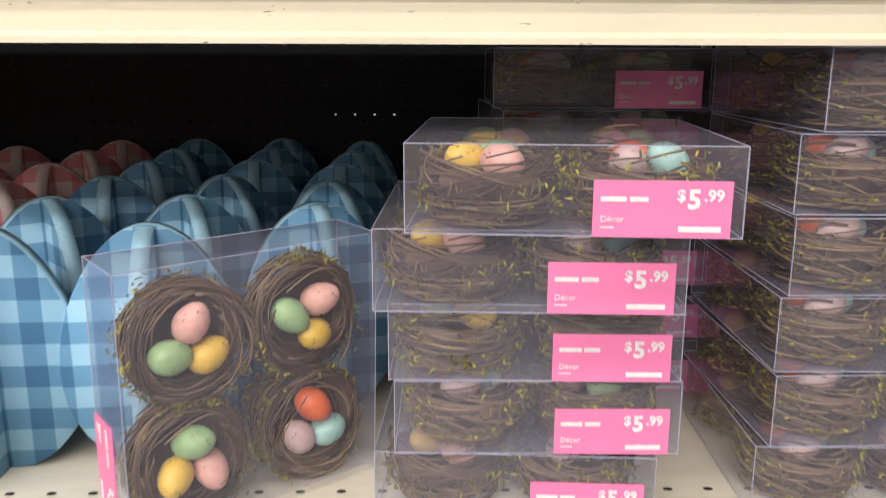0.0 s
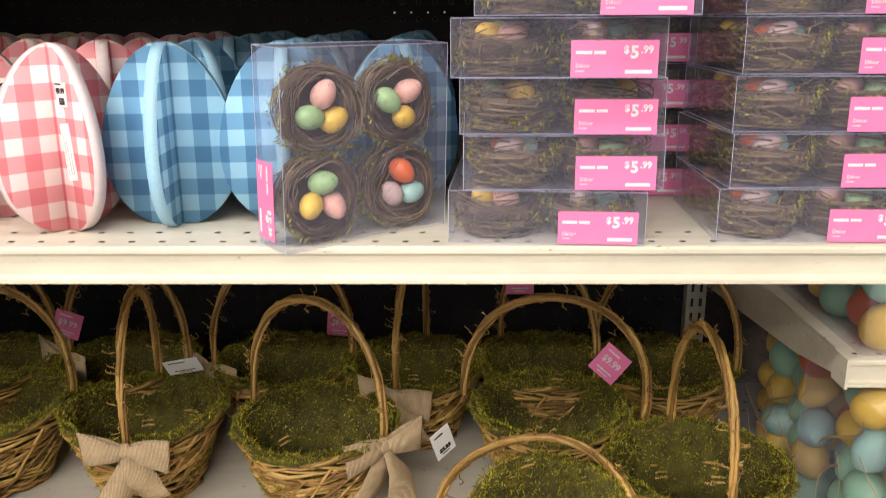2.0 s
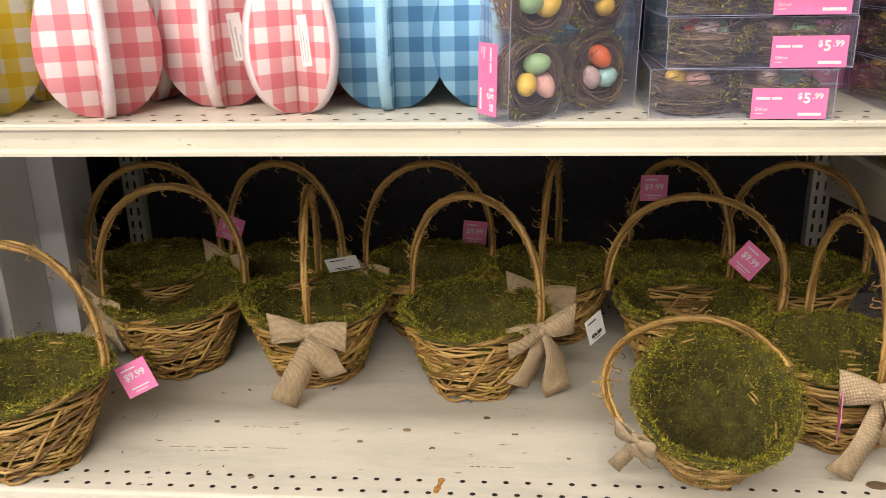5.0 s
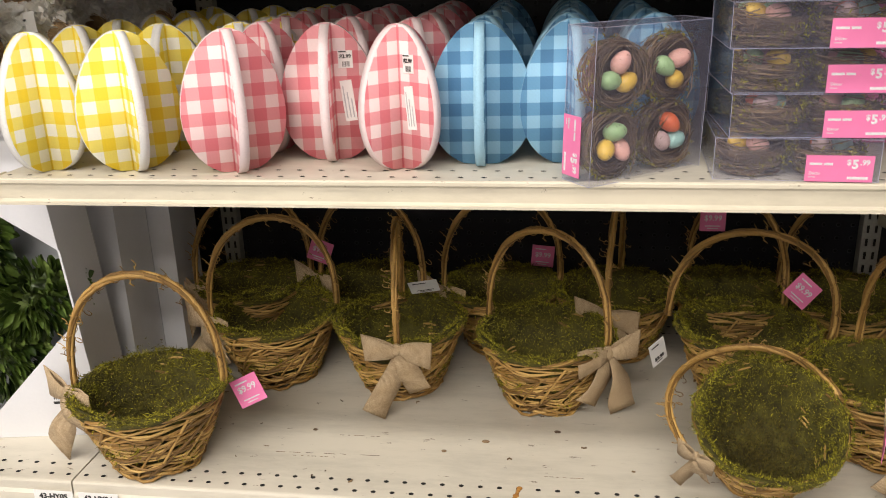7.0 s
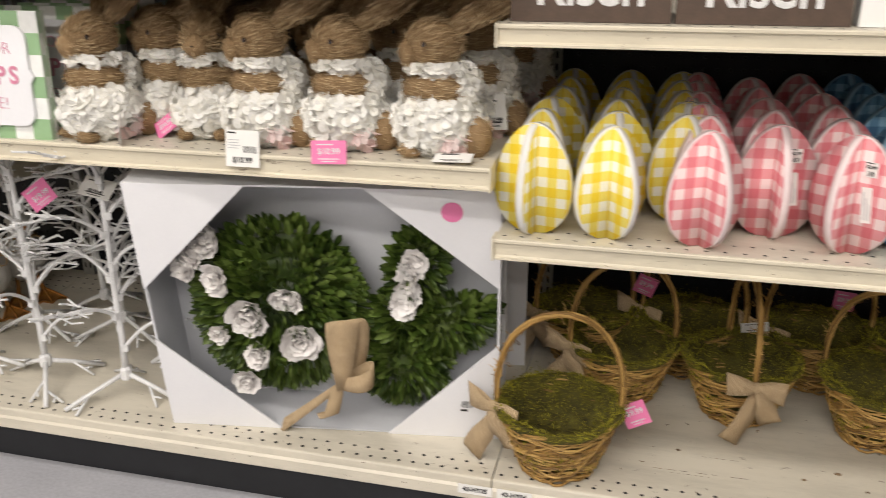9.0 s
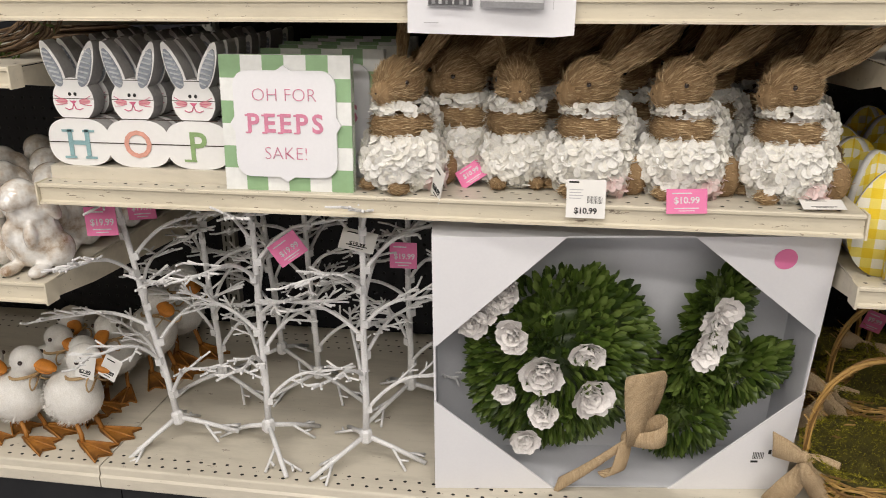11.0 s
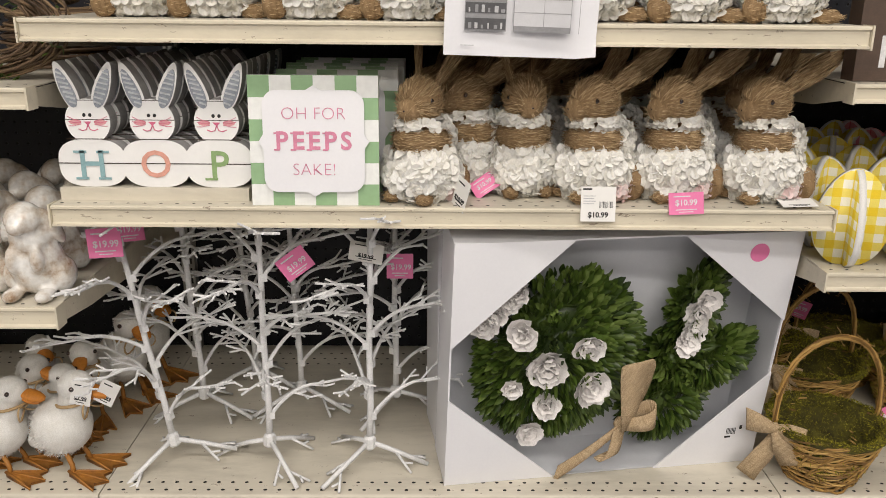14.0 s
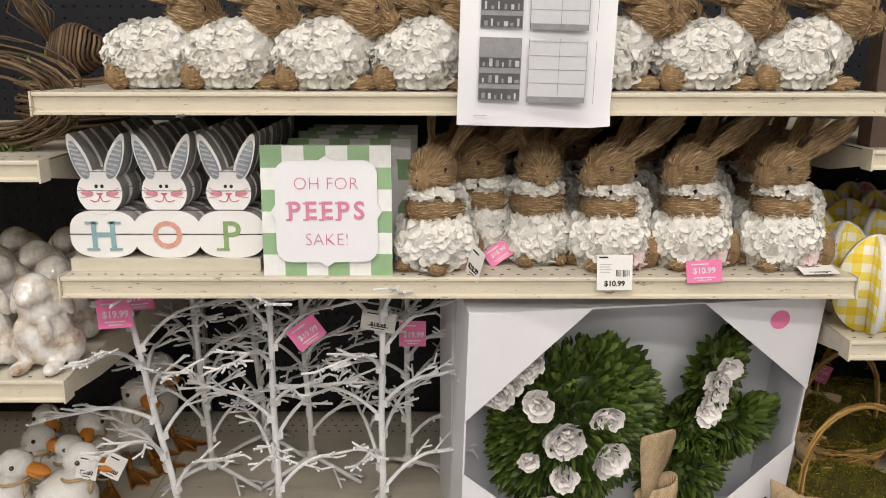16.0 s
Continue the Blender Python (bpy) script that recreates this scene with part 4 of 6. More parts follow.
def nest_mesh():
    b = Build()
    for q in range(150):
        r0, z0 = rng.uniform(0.020, 0.033), rng.uniform(0.002, 0.026)
        r0 = min(r0, 0.021 + 0.55 * z0 + 0.003)
        a0, da = rng.uniform(0, 6.283), rng.uniform(1.2, 3.2)
        tilt, ph = rng.normal(0, 0.007), rng.uniform(0, 6.28)
        pts = [((r0 + 0.0015 * math.sin(3 * u * da + ph)) * math.cos(a0 + da * u), (r0 + 0.0015 * math.sin(3 * u * da + ph)) * math.sin(a0 + da * u), max(0.001, z0 + tilt * math.sin(da * u + ph))) for u in np.linspace(0, 1, 9)]
        b.tube(pts, rng.uniform(0.00035, 0.0008), 3)
    for q in range(10):
        a0 = rng.uniform(0, 6.283)
        d = rng.normal(0, 1, 3)
        p = np.array((0.032 * math.cos(a0), 0.032 * math.sin(a0), 0.018))
        b.tube([p + d * 0.0028 * u + np.array((0, 0, 0.004 * math.sin(4 * u))) for u in np.linspace(-1, 1, 6)], 0.0005, 3)
    b.lathe([(0.0, 0.006), (0.022, 0.006), (0.029, 0.018), (0.030, 0.024), (0.026, 0.022), (0.018, 0.013), (0.0, 0.010)], 20, 0, 0.3)
    P, A = [], []
    for q in range(24):
        a0, zc = rng.uniform(0, 6.283), rng.uniform(0.004, 0.028)
        for _ in range(16):
            a = a0 + rng.normal(0, 0.25)
            P.append((0.033 * math.cos(a), 0.033 * math.sin(a), max(0.002, zc + rng.normal(0, 0.004))))
            A.append(rng.normal(0, 1, 3))
    blades(b, P, A, rng.uniform(0.002, 0.0048, len(P)), 0.0012, 1, 0.5)
    return b.mesh("nest", [DARKTWIG, MOSS], True)


for _ in range(3):
    NEST_MESH.append(nest_mesh())
SPECKS = []
for _ in range(30):
    th, a = rng.uniform(0.2, 2.9), rng.uniform(0, 6.28)
    p = np.array((0.0088 * math.sin(th) * (1 - 0.1 * math.cos(th)) * math.cos(a), 0.0088 * math.sin(th) * (1 - 0.1 * math.cos(th)) * math.sin(a), 0.0114 * math.cos(th)))
    s = rng.uniform(0.0002, 0.0005)
    SPECKS.append((p, s))
SMALL_EGG = {}
for k in EGGS:
    b = Build().ball((0, 0, 0), (0.0088, 0.0088, 0.0114), 0, 14, 9, egg=0.10)
    for p, s in SPECKS:
        b.ball(tuple(p), s, 1, 5, 3)
    SMALL_EGG[k] = b.mesh("egg", [EGGS[k], SPECK], True)
TRIOS = [("pink", "green", "yellow"), ("pink", "green", "yellow"), ("green", "yellow", "pink"), ("orange", "mauve", "aqua")]
BW, BH = 0.159, 0.0443


def nest_box(order=0, laid=None):
    """A clear box with four nests, open side up, centred on its base."""
    e = thing("nest_box", "clear plastic box of four twig nests with speckled eggs", "nest box", "boxes of nests on the shelf")
    h = BW / 2
    b = Build()
    for lo, hi in (((-h, -h, 0), (h, h, 0.0004)), ((-h, -h, BH - 0.0008), (h, h, BH - 0.0004))):
        b.add([(lo[0], lo[1], lo[2]), (hi[0], lo[1], lo[2]), (hi[0], hi[1], lo[2]), (lo[0], hi[1], lo[2])], [(0, 1, 2, 3)])
    for x0, y0, x1, y1 in ((-h, -h, h, -h), (h, -h, h, h), (h, h, -h, h), (-h, h, -h, -h)):
        b.add([(x0, y0, 0), (x1, y1, 0), (x1, y1, BH - 0.0008), (x0, y0, BH - 0.0008)], [(0, 1, 2, 3)])
    part("clear_sleeve", b, CLEAR, e, "clear acetate sleeve").visible_shadow = False
    b = Build()
    c = [(-h, -h), (h, -h), (h, h), (-h, h)]
    for i in range(4):
        (x0, y0), (x1, y1) = c[i], c[(i + 1) % 4]
        for z in (0.0004, BH - 0.0008):
            b.tube([(x0, y0, z), (x1, y1, z)], 0.0003, 4)
        b.tube([(x0, y0, 0), (x0, y0, BH - 0.001)], 0.0003, 4)
    part("folded_edges", b, CLEAREDGE, e)
    nests = ((-0.030, 0.040), (0.040, 0.042), (-0.029, -0.040), (0.040, -0.034)) if laid else ((-0.039, 0.039), (0.039, 0.039), (-0.039, -0.039), (0.039, -0.039))
    for i, (x, y) in enumerate(nests):
        n = part("nest", NEST_MESH[(i + order) % 3], None, e, "brown twig nest with moss", m=pose(x + rng.normal(0, 0.002), y + rng.normal(0, 0.002), 0.001, 0, 0, 0 if laid else rng.uniform(0, 360)) @ Matrix.Diagonal((1.12, 1.12, 1.12, 1)))
        for j, c in enumerate(laid[i][0] if laid else TRIOS[(i + order) % 4]):
            a = radians(laid[i][1] + 118 * j) if laid else 2.094 * j + rng.uniform(-0.3, 0.3)
            o = part("egg", SMALL_EGG[c], None, n, m=pose(0.0112 * math.cos(a), 0.0112 * math.sin(a), 0.0265, rng.uniform(50, 100), 0, rng.uniform(0, 360)))
    s = part("price_label", Build().box((-0.032, -0.0006, -0.0135), (0.032, 0, 0.0135)), TAGPINK, e, "pink printed price label", m=pose(h - 0.038, -h - 0.0004, 0.0140))
    write(s, "$", 0.0075, INK["white"], 0.0085, -0.0008, 0.0065, bold=0.0002)
    write(s, "5", 0.0125, INK["white"], 0.0145, -0.0008, 0.0045, bold=0.0004)
    write(s, ".99", 0.0075, INK["white"], 0.0235, -0.0008, 0.0065, bold=0.0002)
    write(s, "Décor", 0.0042, INK["white"], -0.0285, -0.0008, -0.0050, "LEFT")
    for x0, x1, z0, z1 in ((-0.0285, -0.0165, 0.0035, 0.0058), (-0.015, -0.0065, 0.0035, 0.0058), (-0.0285, -0.022, -0.0092, -0.0085)):
        part("printed_bar", Build().box((x0, -0.0009, z0), (x1, -0.0006, z1)), INK["white"], s)
    part("brand_bar", Build().box((0.008, -0.0009, -0.0106), (0.0275, -0.0006, -0.0080)), INK["white"], s)
    return e


boxes = [nest_box(k) for k in range(3)]
spots = [(0.8985, 0.0495, 0, -4), (0.9065, 0.048, 1, -1), (0.9050, 0.045, 2, -2), (0.8995, 0.0255, 3, -3), (0.9190, 0.004, 4, -5)]
spots += [(1.116 + d, 0.055, k, r) for k, (d, r) in enumerate(((0.0, -2), (0.002, 1), (0.004, -1), (0.006, 0), (0.008, -2), (0.012, 2)))]
spots += [(0.978 + 0.003 * math.sin(k), 0.240, k, 3 * math.sin(2 * k)) for k in range(6)] + [(1.144 + 0.003 * math.sin(2 * k), 0.240, k, 3 * math.sin(3 * k)) for k in range(6)]
done = 0
for x, y, k, r in spots:
    m = pose(x, y, EGGZ - 0.0015 + k * (BH + 0.0006), 0, 0, r)
    if done < 3:
        boxes[done].matrix_basis = m
    else:
        copy_thing(boxes[(done * 2 + k) % 3], m)
    done += 1
lean = nest_box(0, [(("pink", "green", "yellow"), 140), (("orange", "mauve", "aqua"), 180), (("pink", "green", "yellow"), 175), (("green", "yellow", "pink"), 178)])
lean.matrix_basis = (pose(0.722, 0.022, EGGZ - 0.001 + BW / 2, 0, 0, 39) @ pose(0, 0, 0, 92, 0, 0) @ pose(0, 0, 0, 0, 0, -90))
lean["label"] = "clear plastic box of nests standing on edge before the eggs"

# ---- wooden signs on the upper shelf of the basket bay ----


def risen_sign(x):
    s = thing("word_sign", "dark brown wooden sign with white lettering", "sign", "brown wooden signs", m=pose(x, 0.0, 0.8855))
    part("board", Build().box((0, 0, 0), (0.208, 0.04, 0.200)), INK["brown"], s)
    write(s, "Risen", 0.066, INK["white"], 0.104, -0.0006, 0.042, bold=0.0012)
    return s


risen_sign(0.014)
risen_sign(0.228)
s = thing("floral_sign", "white boxed sign with pink flowers", "sign", m=pose(0.445, 0.0, 0.8855))
part("board", Build().box((0, 0, 0), (0.21, 0.04, 0.2)), WOODWHITE, s)
for i in range(26):
    c = Build()
    x, z, r = 0.01 + rng.uniform(0, 0.19), 0.008 + rng.uniform(0, 0.18), rng.uniform(0.004, 0.009)
    c.add([(x + r * (0.7 + 0.3 * math.cos(5 * a)) * math.cos(a), -0.0006, z + r * (0.7 + 0.3 * math.cos(5 * a)) * math.sin(a)) for a in np.linspace(0, 6.283, 21)[:-1]], [tuple(range(20))])
    part("painted_flower", c, INK["rose"] if i % 3 else INK["leaf"], s)

# ---- white twig trees ----


def stick(b, p, d, length, r, bend=0.03):
    """A blunt, nearly straight cut twig; returns its points."""
    p, d = np.array(p, float), np.array(d, float)
    d /= np.linalg.norm(d)
    pts = [p]
    for i in range(3):
        d = d + rng.normal(0, bend, 3)
        d /= np.linalg.norm(d)
        pts.append(pts[-1] + d * length / 3)
    b.tube(pts, np.linspace(r, r * 0.88, 4), 6)
    return pts, d


def twigs(b, p, d, length, r):
    """A side twig with short alternate stubs."""
    pts, d = stick(b, p, d, length, r)
    flat = np.cross(d, (0, 0, 1.0))
    flat /= np.linalg.norm(flat) + 1e-9
    sd = 1 if rng.uniform() < 0.5 else -1
    for i in (1, 2, 3)[: 2 + int(rng.uniform() < 0.5)]:
        stick(b, pts[i] - d * 0.002, d * 0.8 + sd * flat * 0.7 + np.array((0, 0, rng.uniform(-0.3, 0.4))), rng.uniform(0.013, 0.024), r * 0.9)
        sd = -sd


def twig_tree(legs):
    e = thing("twig_tree", "white painted metal twig tree standing on branching feet", "twig tree", "white twig trees")
    b = Build().tube([(0, 0, 0.045), (0.002, 0, 0.13), (-0.001, 0.001, 0.25), (0.001, 0, 0.38), (0, 0, 0.490)], [0.0064, 0.0062, 0.0058, 0.0054, 0.0048], 10)
    part("trunk", b, WHITEPAINT, e, smooth=True)
    b = Build().tube([(0, 0, 0.036), (0, 0, 0.041), (0.0005, 0, 0.060), (0, 0, 0.064)], [0.008, 0.0125, 0.0115, 0.0075], 7)
    part("hub", b, WHITEPAINT, e, "taped joint of the feet")
    for leg in legs:
        a = radians(leg)
        b = Build()
        c, s = math.cos(a), math.sin(a)
        ln = rng.uniform(0.105, 0.118)
        b.tube([(0.006 * c, 0.006 * s, 0.049), (0.05 * c, 0.05 * s, 0.032), (ln * c, ln * s, 0.005)], [0.0050, 0.0046, 0.0044], 8)
        for sd, q in ((-1, 0.048), (1, 0.072)):
            a2 = a + sd * 0.75
            p0 = np.array((q * c, q * s, 0.032 - (q - 0.05) * 0.5))
            p1 = p0 + np.array((0.044 * math.cos(a2), 0.044 * math.sin(a2), 0.004 - p0[2]))
            b.tube([p0, p1], [0.0029, 0.0026], 6)
            pm = p0 + (p1 - p0) * 0.55
            b.tube([pm, pm + np.array((0.017 * math.cos(a2 - sd * 0.9), 0.017 * math.sin(a2 - sd * 0.9), -0.002))], 0.0023, 6)
        part("foot", b, WHITEPAINT, e, smooth=True)
    for i in range(11):
        z = 0.105 + 0.034 * i + rng.uniform(-0.006, 0.006)
        a = 2.4 * i + rng.uniform(-0.35, 0.35)
        c, s = math.cos(a), math.sin(a)
        ln = rng.uniform(0.085, 0.115)
        rise = rng.uniform(0.045, 0.07)
        b = Build()
        base = np.array((c * 0.004, s * 0.004, z))
        sway = rng.normal(0, 0.010)
        arc = [base + np.array((c * ln * u - s * sway * u * u, s * ln * u + c * sway * u * u, rise * (1 - (1 - u) ** 2.0))) for u in np.linspace(0, 1, 9)]
        b.tube(arc, np.linspace(0.0038, 0.0029, 9), 7)
        b.box((-0.0065, -0.006, -0.006), (0.0065, 0.006, 0.008), m=pose(c * 0.0055, s * 0.0055, z, 0, 0, math.degrees(a)))
        out = arc[-1] - arc[-2]
        out = out / np.linalg.norm(out) + np.array((0, 0, rng.uniform(-0.05, 0.25)))
        pts, d = stick(b, arc[-1] - out * 0.002, out, rng.uniform(0.06, 0.085), 0.0027)
        sd = 1 if rng.uniform() < 0.5 else -1
        flat = np.array((-s, c, 0.0))
        for p in (arc[4], arc[6], arc[7], pts[1], pts[2]):
            if rng.uniform() < 0.86:
                twigs(b, p, out / np.linalg.norm(out) + sd * flat * rng.uniform(0.55, 0.95) + np.array((0, 0, rng.uniform(-0.25, 0.45))), rng.uniform(0.036, 0.066), 0.0023)
            sd = -sd
        for sd in (-1, 1):
            stick(b, pts[2], d + sd * flat * 0.6, 0.024, 0.0022)
        part("branch", b, WHITEPAINT, e)
    return e


TREES = [twig_tree((-135, 6, 115)), twig_tree((-55, 155, 50)), twig_tree((-132, 0, 122))]
for i, (x, y, rz, lean_y) in enumerate(((-1.108, 0.110, 0, -9), (-0.934, 0.108, 0, 0), (-0.746, 0.100, 0, 1), (-1.105, 0.300, 35, -3), (-0.905, 0.330, -20, -2), (-0.705, 0.310, 8, 0), (-1.02, 0.43, 30, -4))):
    m = pose(x, y, DECKZ - 0.001, 0, lean_y, 0) @ pose(0, 0, 0, 0, 0, rz)
    if i < 3:
        TREES[i].matrix_basis = m
    else:
        copy_thing(TREES[(i + 1) % 3], m)
pink_tag("price_tag", pose(-1.178, 0.05, 0.603, -5, -4, 0), [("$19.99", 0.016, 0.002, -0.002)], 0.058, 0.050, "pink price tag tied to a twig tree")
pink_tag("price_tag", pose(-1.200, 0.22, 0.580, -5, -6, 0), [("$19.99", 0.016, 0.002, -0.002)], 0.058, 0.050, "pink price tag tied to a twig tree")
pink_tag("price_tag", pose(-0.870, 0.10, 0.552, -5, -35, 10), [("$19.99", 0.014, 0.002, -0.002)], 0.056, 0.044, "pink price tag turned on a branch")
pink_tag("price_tag", pose(-0.690, 0.20, 0.515, -5, 0, 0), [("$19.99", 0.014, 0.002, -0.002)], 0.050, 0.048, "pink price tag tied to a twig tree")
pink_tag("paper_tag", pose(-0.745, 0.10, 0.573, -50, 12, 5), [("$19.99", 0.010, 0.0, -0.008)], 0.060, 0.040, "white paper price tag lying on twigs", "white price tags", TAGWHITE, INK["black"])
pink_tag("paper_tag", pose(-0.885, 0.30, 0.585, -5, 8, 0), [("$19.99", 0.010, 0.0, -0.008)], 0.036, 0.055, "white paper price tag tied to a twig tree", "white price tags", TAGWHITE, INK["black"])

# ---- three-bunny wooden signs ----
HOPZ = 0.7135
solid("display_riser", Build().box((-1.212, -0.012, MIDZ - 0.002), (-0.918, 0.34, HOPZ - 0.001)), DECK, "low beige metal riser under wooden signs", "riser")


def ring(cx, cz, rx, rz, n=28, a0=0.0, a1=6.2832):
    return [(cx + rx * math.cos(a), cz + rz * math.sin(a)) for a in np.linspace(a0, a1, n, endpoint=a1 - a0 < 6.28)]


def ear_outline(cx, cz, w, h, tilt):
    pts = []
    for i in range(22):
        a = 6.2832 * i / 22
        x, z = w * math.cos(a) * (1 - 0.25 * math.sin(a)), h * math.sin(a)
        pts.append((cx + x * math.cos(tilt) + z * math.sin(tilt), cz - x * math.sin(tilt) + z * math.cos(tilt)))
    return pts


def bunny_sign():
    e = thing("bunny_sign", "white plank sign of three bunnies with tin ears and painted letters", "wooden sign", "bunny signs in a row")
    T = 0.030
    for i, (ch, col) in enumerate((("H", "teal"), ("O", "coral"), ("P", "leaf"))):
        cx = 0.0495 + 0.0985 * i
        body = [(cx + 0.0525 * (1 if c > 0 else -1) * abs(c) ** 0.68, 0.0375 + 0.0375 * (1 if s > 0 else -1) * abs(s) ** 0.75) for c, s in ((math.cos(a), math.sin(a)) for a in np.linspace(0, 6.2832, 40, endpoint=False))]
        o = 0.0003 * i
        part("body_board", Build().prism(body, -T / 2 - o, T / 2 - o, 0, 1), [WOODWHITE, WOODSHADE], e)
        part("head_board", Build().prism(ring(cx, 0.1030, 0.0345, 0.0345), -T / 2 - 0.0010, T / 2 - 0.001, 0, 1), [WOODWHITE, WOODSHADE], e)
        for sd in (-1, 1):
            q = (cx + sd * 0.0275, 0.156, 0.0122, 0.039, sd * 0.36)
            ear = part("ear", Build().prism(ear_outline(*q), -T / 2 - 0.0004, T / 2 - 0.0004, 0, 1), [WOODWHITE, WOODSHADE], e)
            inner = ear_outline(q[0], q[1] - 0.003, 0.0092, 0.031, q[4])
            part("tin_inlay", Build().prism(inner, -T / 2 - 0.0022, -T / 2 - 0.0003), TIN, ear, "ribbed galvanised tin inlay")
            b = Build()
            for j in range(7):
                z = q[1] - 0.024 + 0.0074 * j
                half = 0.0078 * math.sqrt(max(0.05, 1 - ((z - q[1] + 0.003) / 0.028) ** 2))
                xc = q[0] + (z - q[1]) * math.tan(q[4])
                b.tube([(xc - half, -T / 2 - 0.0024, z + 0.001), (xc + half, -T / 2 - 0.0024, z - 0.0025)], 0.0017, 5)
            part("tin_ribs", b, TINLIT, ear, "tin ribs with their highlight put into the colour")
        f = -T / 2 - 0.0013
        for sd in (-1, 1):
            part("eye", Build().prism(ring(cx + sd * 0.0045, 0.1125, 0.0026, 0.0029, 12), f - 0.0004, f), INK["black"], e)
            part("cheek", Build().prism(ring(cx + sd * 0.019, 0.1015, 0.0095, 0.0042, 16), f - 0.0002, f), INK["cheek"], e)
            for j in range(3):
                part("whisker", Build().tube([(cx + sd * 0.010, f - 0.0004, 0.1005 + 0.002 * (j - 1)), (cx + sd * 0.022, f - 0.0004, 0.101 + 0.0052 * (j - 1)), (cx + sd * 0.030, f - 0.0004, 0.103 + 0.0075 * (j - 1))], 0.0005, 4), INK["pink"], e)
            part("mouth", Build().tube([(cx, f - 0.0004, 0.098), (cx + sd * 0.003, f - 0.0004, 0.090), (cx + sd * 0.009, f - 0.0004, 0.0885), (cx + sd * 0.015, f - 0.0004, 0.091)], 0.0008, 4), INK["pink"], e)
        part("nose", Build().prism([(cx - 0.006, 0.1025), (cx, 0.0965), (cx + 0.006, 0.1025)], f - 0.0006, f), INK["pink"], e)
        write(e, ch, 0.060, INK[col], cx, -T / 2 - 0.0014, 0.0345, bold=0.0007)
        if ch in "HP":
            for x in ((-0.0175, 0.0175) if ch == "H" else (-0.0135,)):
                for z in ((0.0135, 0.0555) if ch == "H" else (0.0135,)):
                    part("serif", Build().box((cx + x - 0.010, -T / 2 - 0.0018, z - 0.0018), (cx + x + 0.010, -T / 2 - 0.0012, z + 0.0018)), INK[col], e)
    for z, w in ((0.0375, 0.0525), (0.0755, 0.036)):
        part("plank_groove", Build().box((0.049 - w, -T / 2 - 0.0012, z - 0.0007), (0.2465 + w, -T / 2 - 0.0006, z + 0.0007)), GROOVE, e)
    for i in range(3):
        cx = 0.0495 + 0.0985 * i
        part("plank_groove", Build().box((cx - 0.034, -T / 2 - 0.0014, 0.1050), (cx + 0.034, -T / 2 - 0.0006, 0.1060)), GROOVE, e)
        part("plank_groove", Build().box((cx - 0.020, -T / 2 - 0.0014, 0.1345), (cx + 0.020, -T / 2 - 0.0003, 0.1355)), GROOVE, e)
    return e


hop = bunny_sign()
hop.matrix_basis = pose(-1.209, 0.010, HOPZ - 0.001)
for i in range(1, 8):
    copy_thing(hop, pose(-1.209 + 0.003 * math.sin(3 * i), 0.010 + 0.044 * i, HOPZ - 0.001, 0, 0, 0.8 * math.sin(5 * i)))

# ---- square checked signs ----


def peeps_word(e):
    """Heavy slab letters, with serifs."""
    for ch, x in zip("PEEPS", (-0.0485, -0.0235, 0.0005, 0.0250, 0.0490)):
        write(e, ch, 0.0375, INK["rose"], x, -0.0066, 0.0985, bold=0.0009)
        for z in (0.0860, 0.1110):
            if ch != "S":
                part("serif", Build().box((x - 0.0118, -0.0071, z - 0.0012), (x - 0.0035, -0.0066, z + 0.0012)), INK["rose"], e)


def peeps_sign():
    W = 0.196
    e = thing("checked_sign", "green checked square sign with a white plaque and pink lettering", "sign", "checked signs in a row")
    part("backing_board", Build().box((-W / 2, 0, 0), (W / 2, 0.018, W)), GREEN_CHECK, e)
    pts = []
    R, N, c = 0.0765, 0.022, W / 2
    for q in range(4):
        a0 = 1.5708 * q
        loc = [(R, -0.011), (R + 0.007, 0.0), (R, 0.011), (R, R - N)]
        for i in range(1, 8):
            a = 1.5708 * i / 8
            loc.append((R - N + N * math.cos(a), R - N + N * math.sin(a)))
        loc.append((R - N, R))
        pts += [(x * math.cos(a0) - z * math.sin(a0), c + x * math.sin(a0) + z * math.cos(a0)) for x, z in loc]
    part("plaque", Build().prism(pts, -0.006, -0.0005), CARD, e, "white scalloped plaque")
    write(e, "OH FOR", 0.0265, INK["rose"], 0, -0.0066, 0.1395, bold=-0.0006)
    peeps_word(e)
    write(e, "SAKE!", 0.0265, INK["rose"], 0, -0.0066, 0.0555, bold=-0.0006)
    return e


pp = peeps_sign()
pp.matrix_basis = pose(-0.810, -0.034, MIDZ - 0.002, -3, 0, 1) @ Matrix.Diagonal((1, 1, 1.01, 1))
for i, (dx, y) in enumerate(((0.026, 0.06), (0.034, 0.12), (0.022, 0.18), (0.030, 0.24), (0.03, 0.30))):
    copy_thing(pp, pose(-0.810 + dx, y, MIDZ - 0.002, -4, 0, 0))

# ---- straw and petal bunnies, one mesh each ----
FLOWER_V, FLOWER_F = [(0, 0, 0.05)], []
for q in range(4):
    a = 1.5708 * q
    n0 = len(FLOWER_V)
    for dx, dz, up in ((0.22, -0.26, 0.05), (0.55, -0.52, 0.16), (0.92, -0.44, 0.30), (1.10, -0.12, 0.34), (1.06, 0.22, 0.28), (0.82, 0.50, 0.20), (0.45, 0.50, 0.12), (0.20, 0.24, 0.05)):
        FLOWER_V.append((dx * math.cos(a) - dz * math.sin(a), dx * math.sin(a) + dz * math.cos(a), up * (1.0, 0.6, 1.15, 0.75)[q]))
    FLOWER_F.append((0, *range(n0, n0 + 8)))


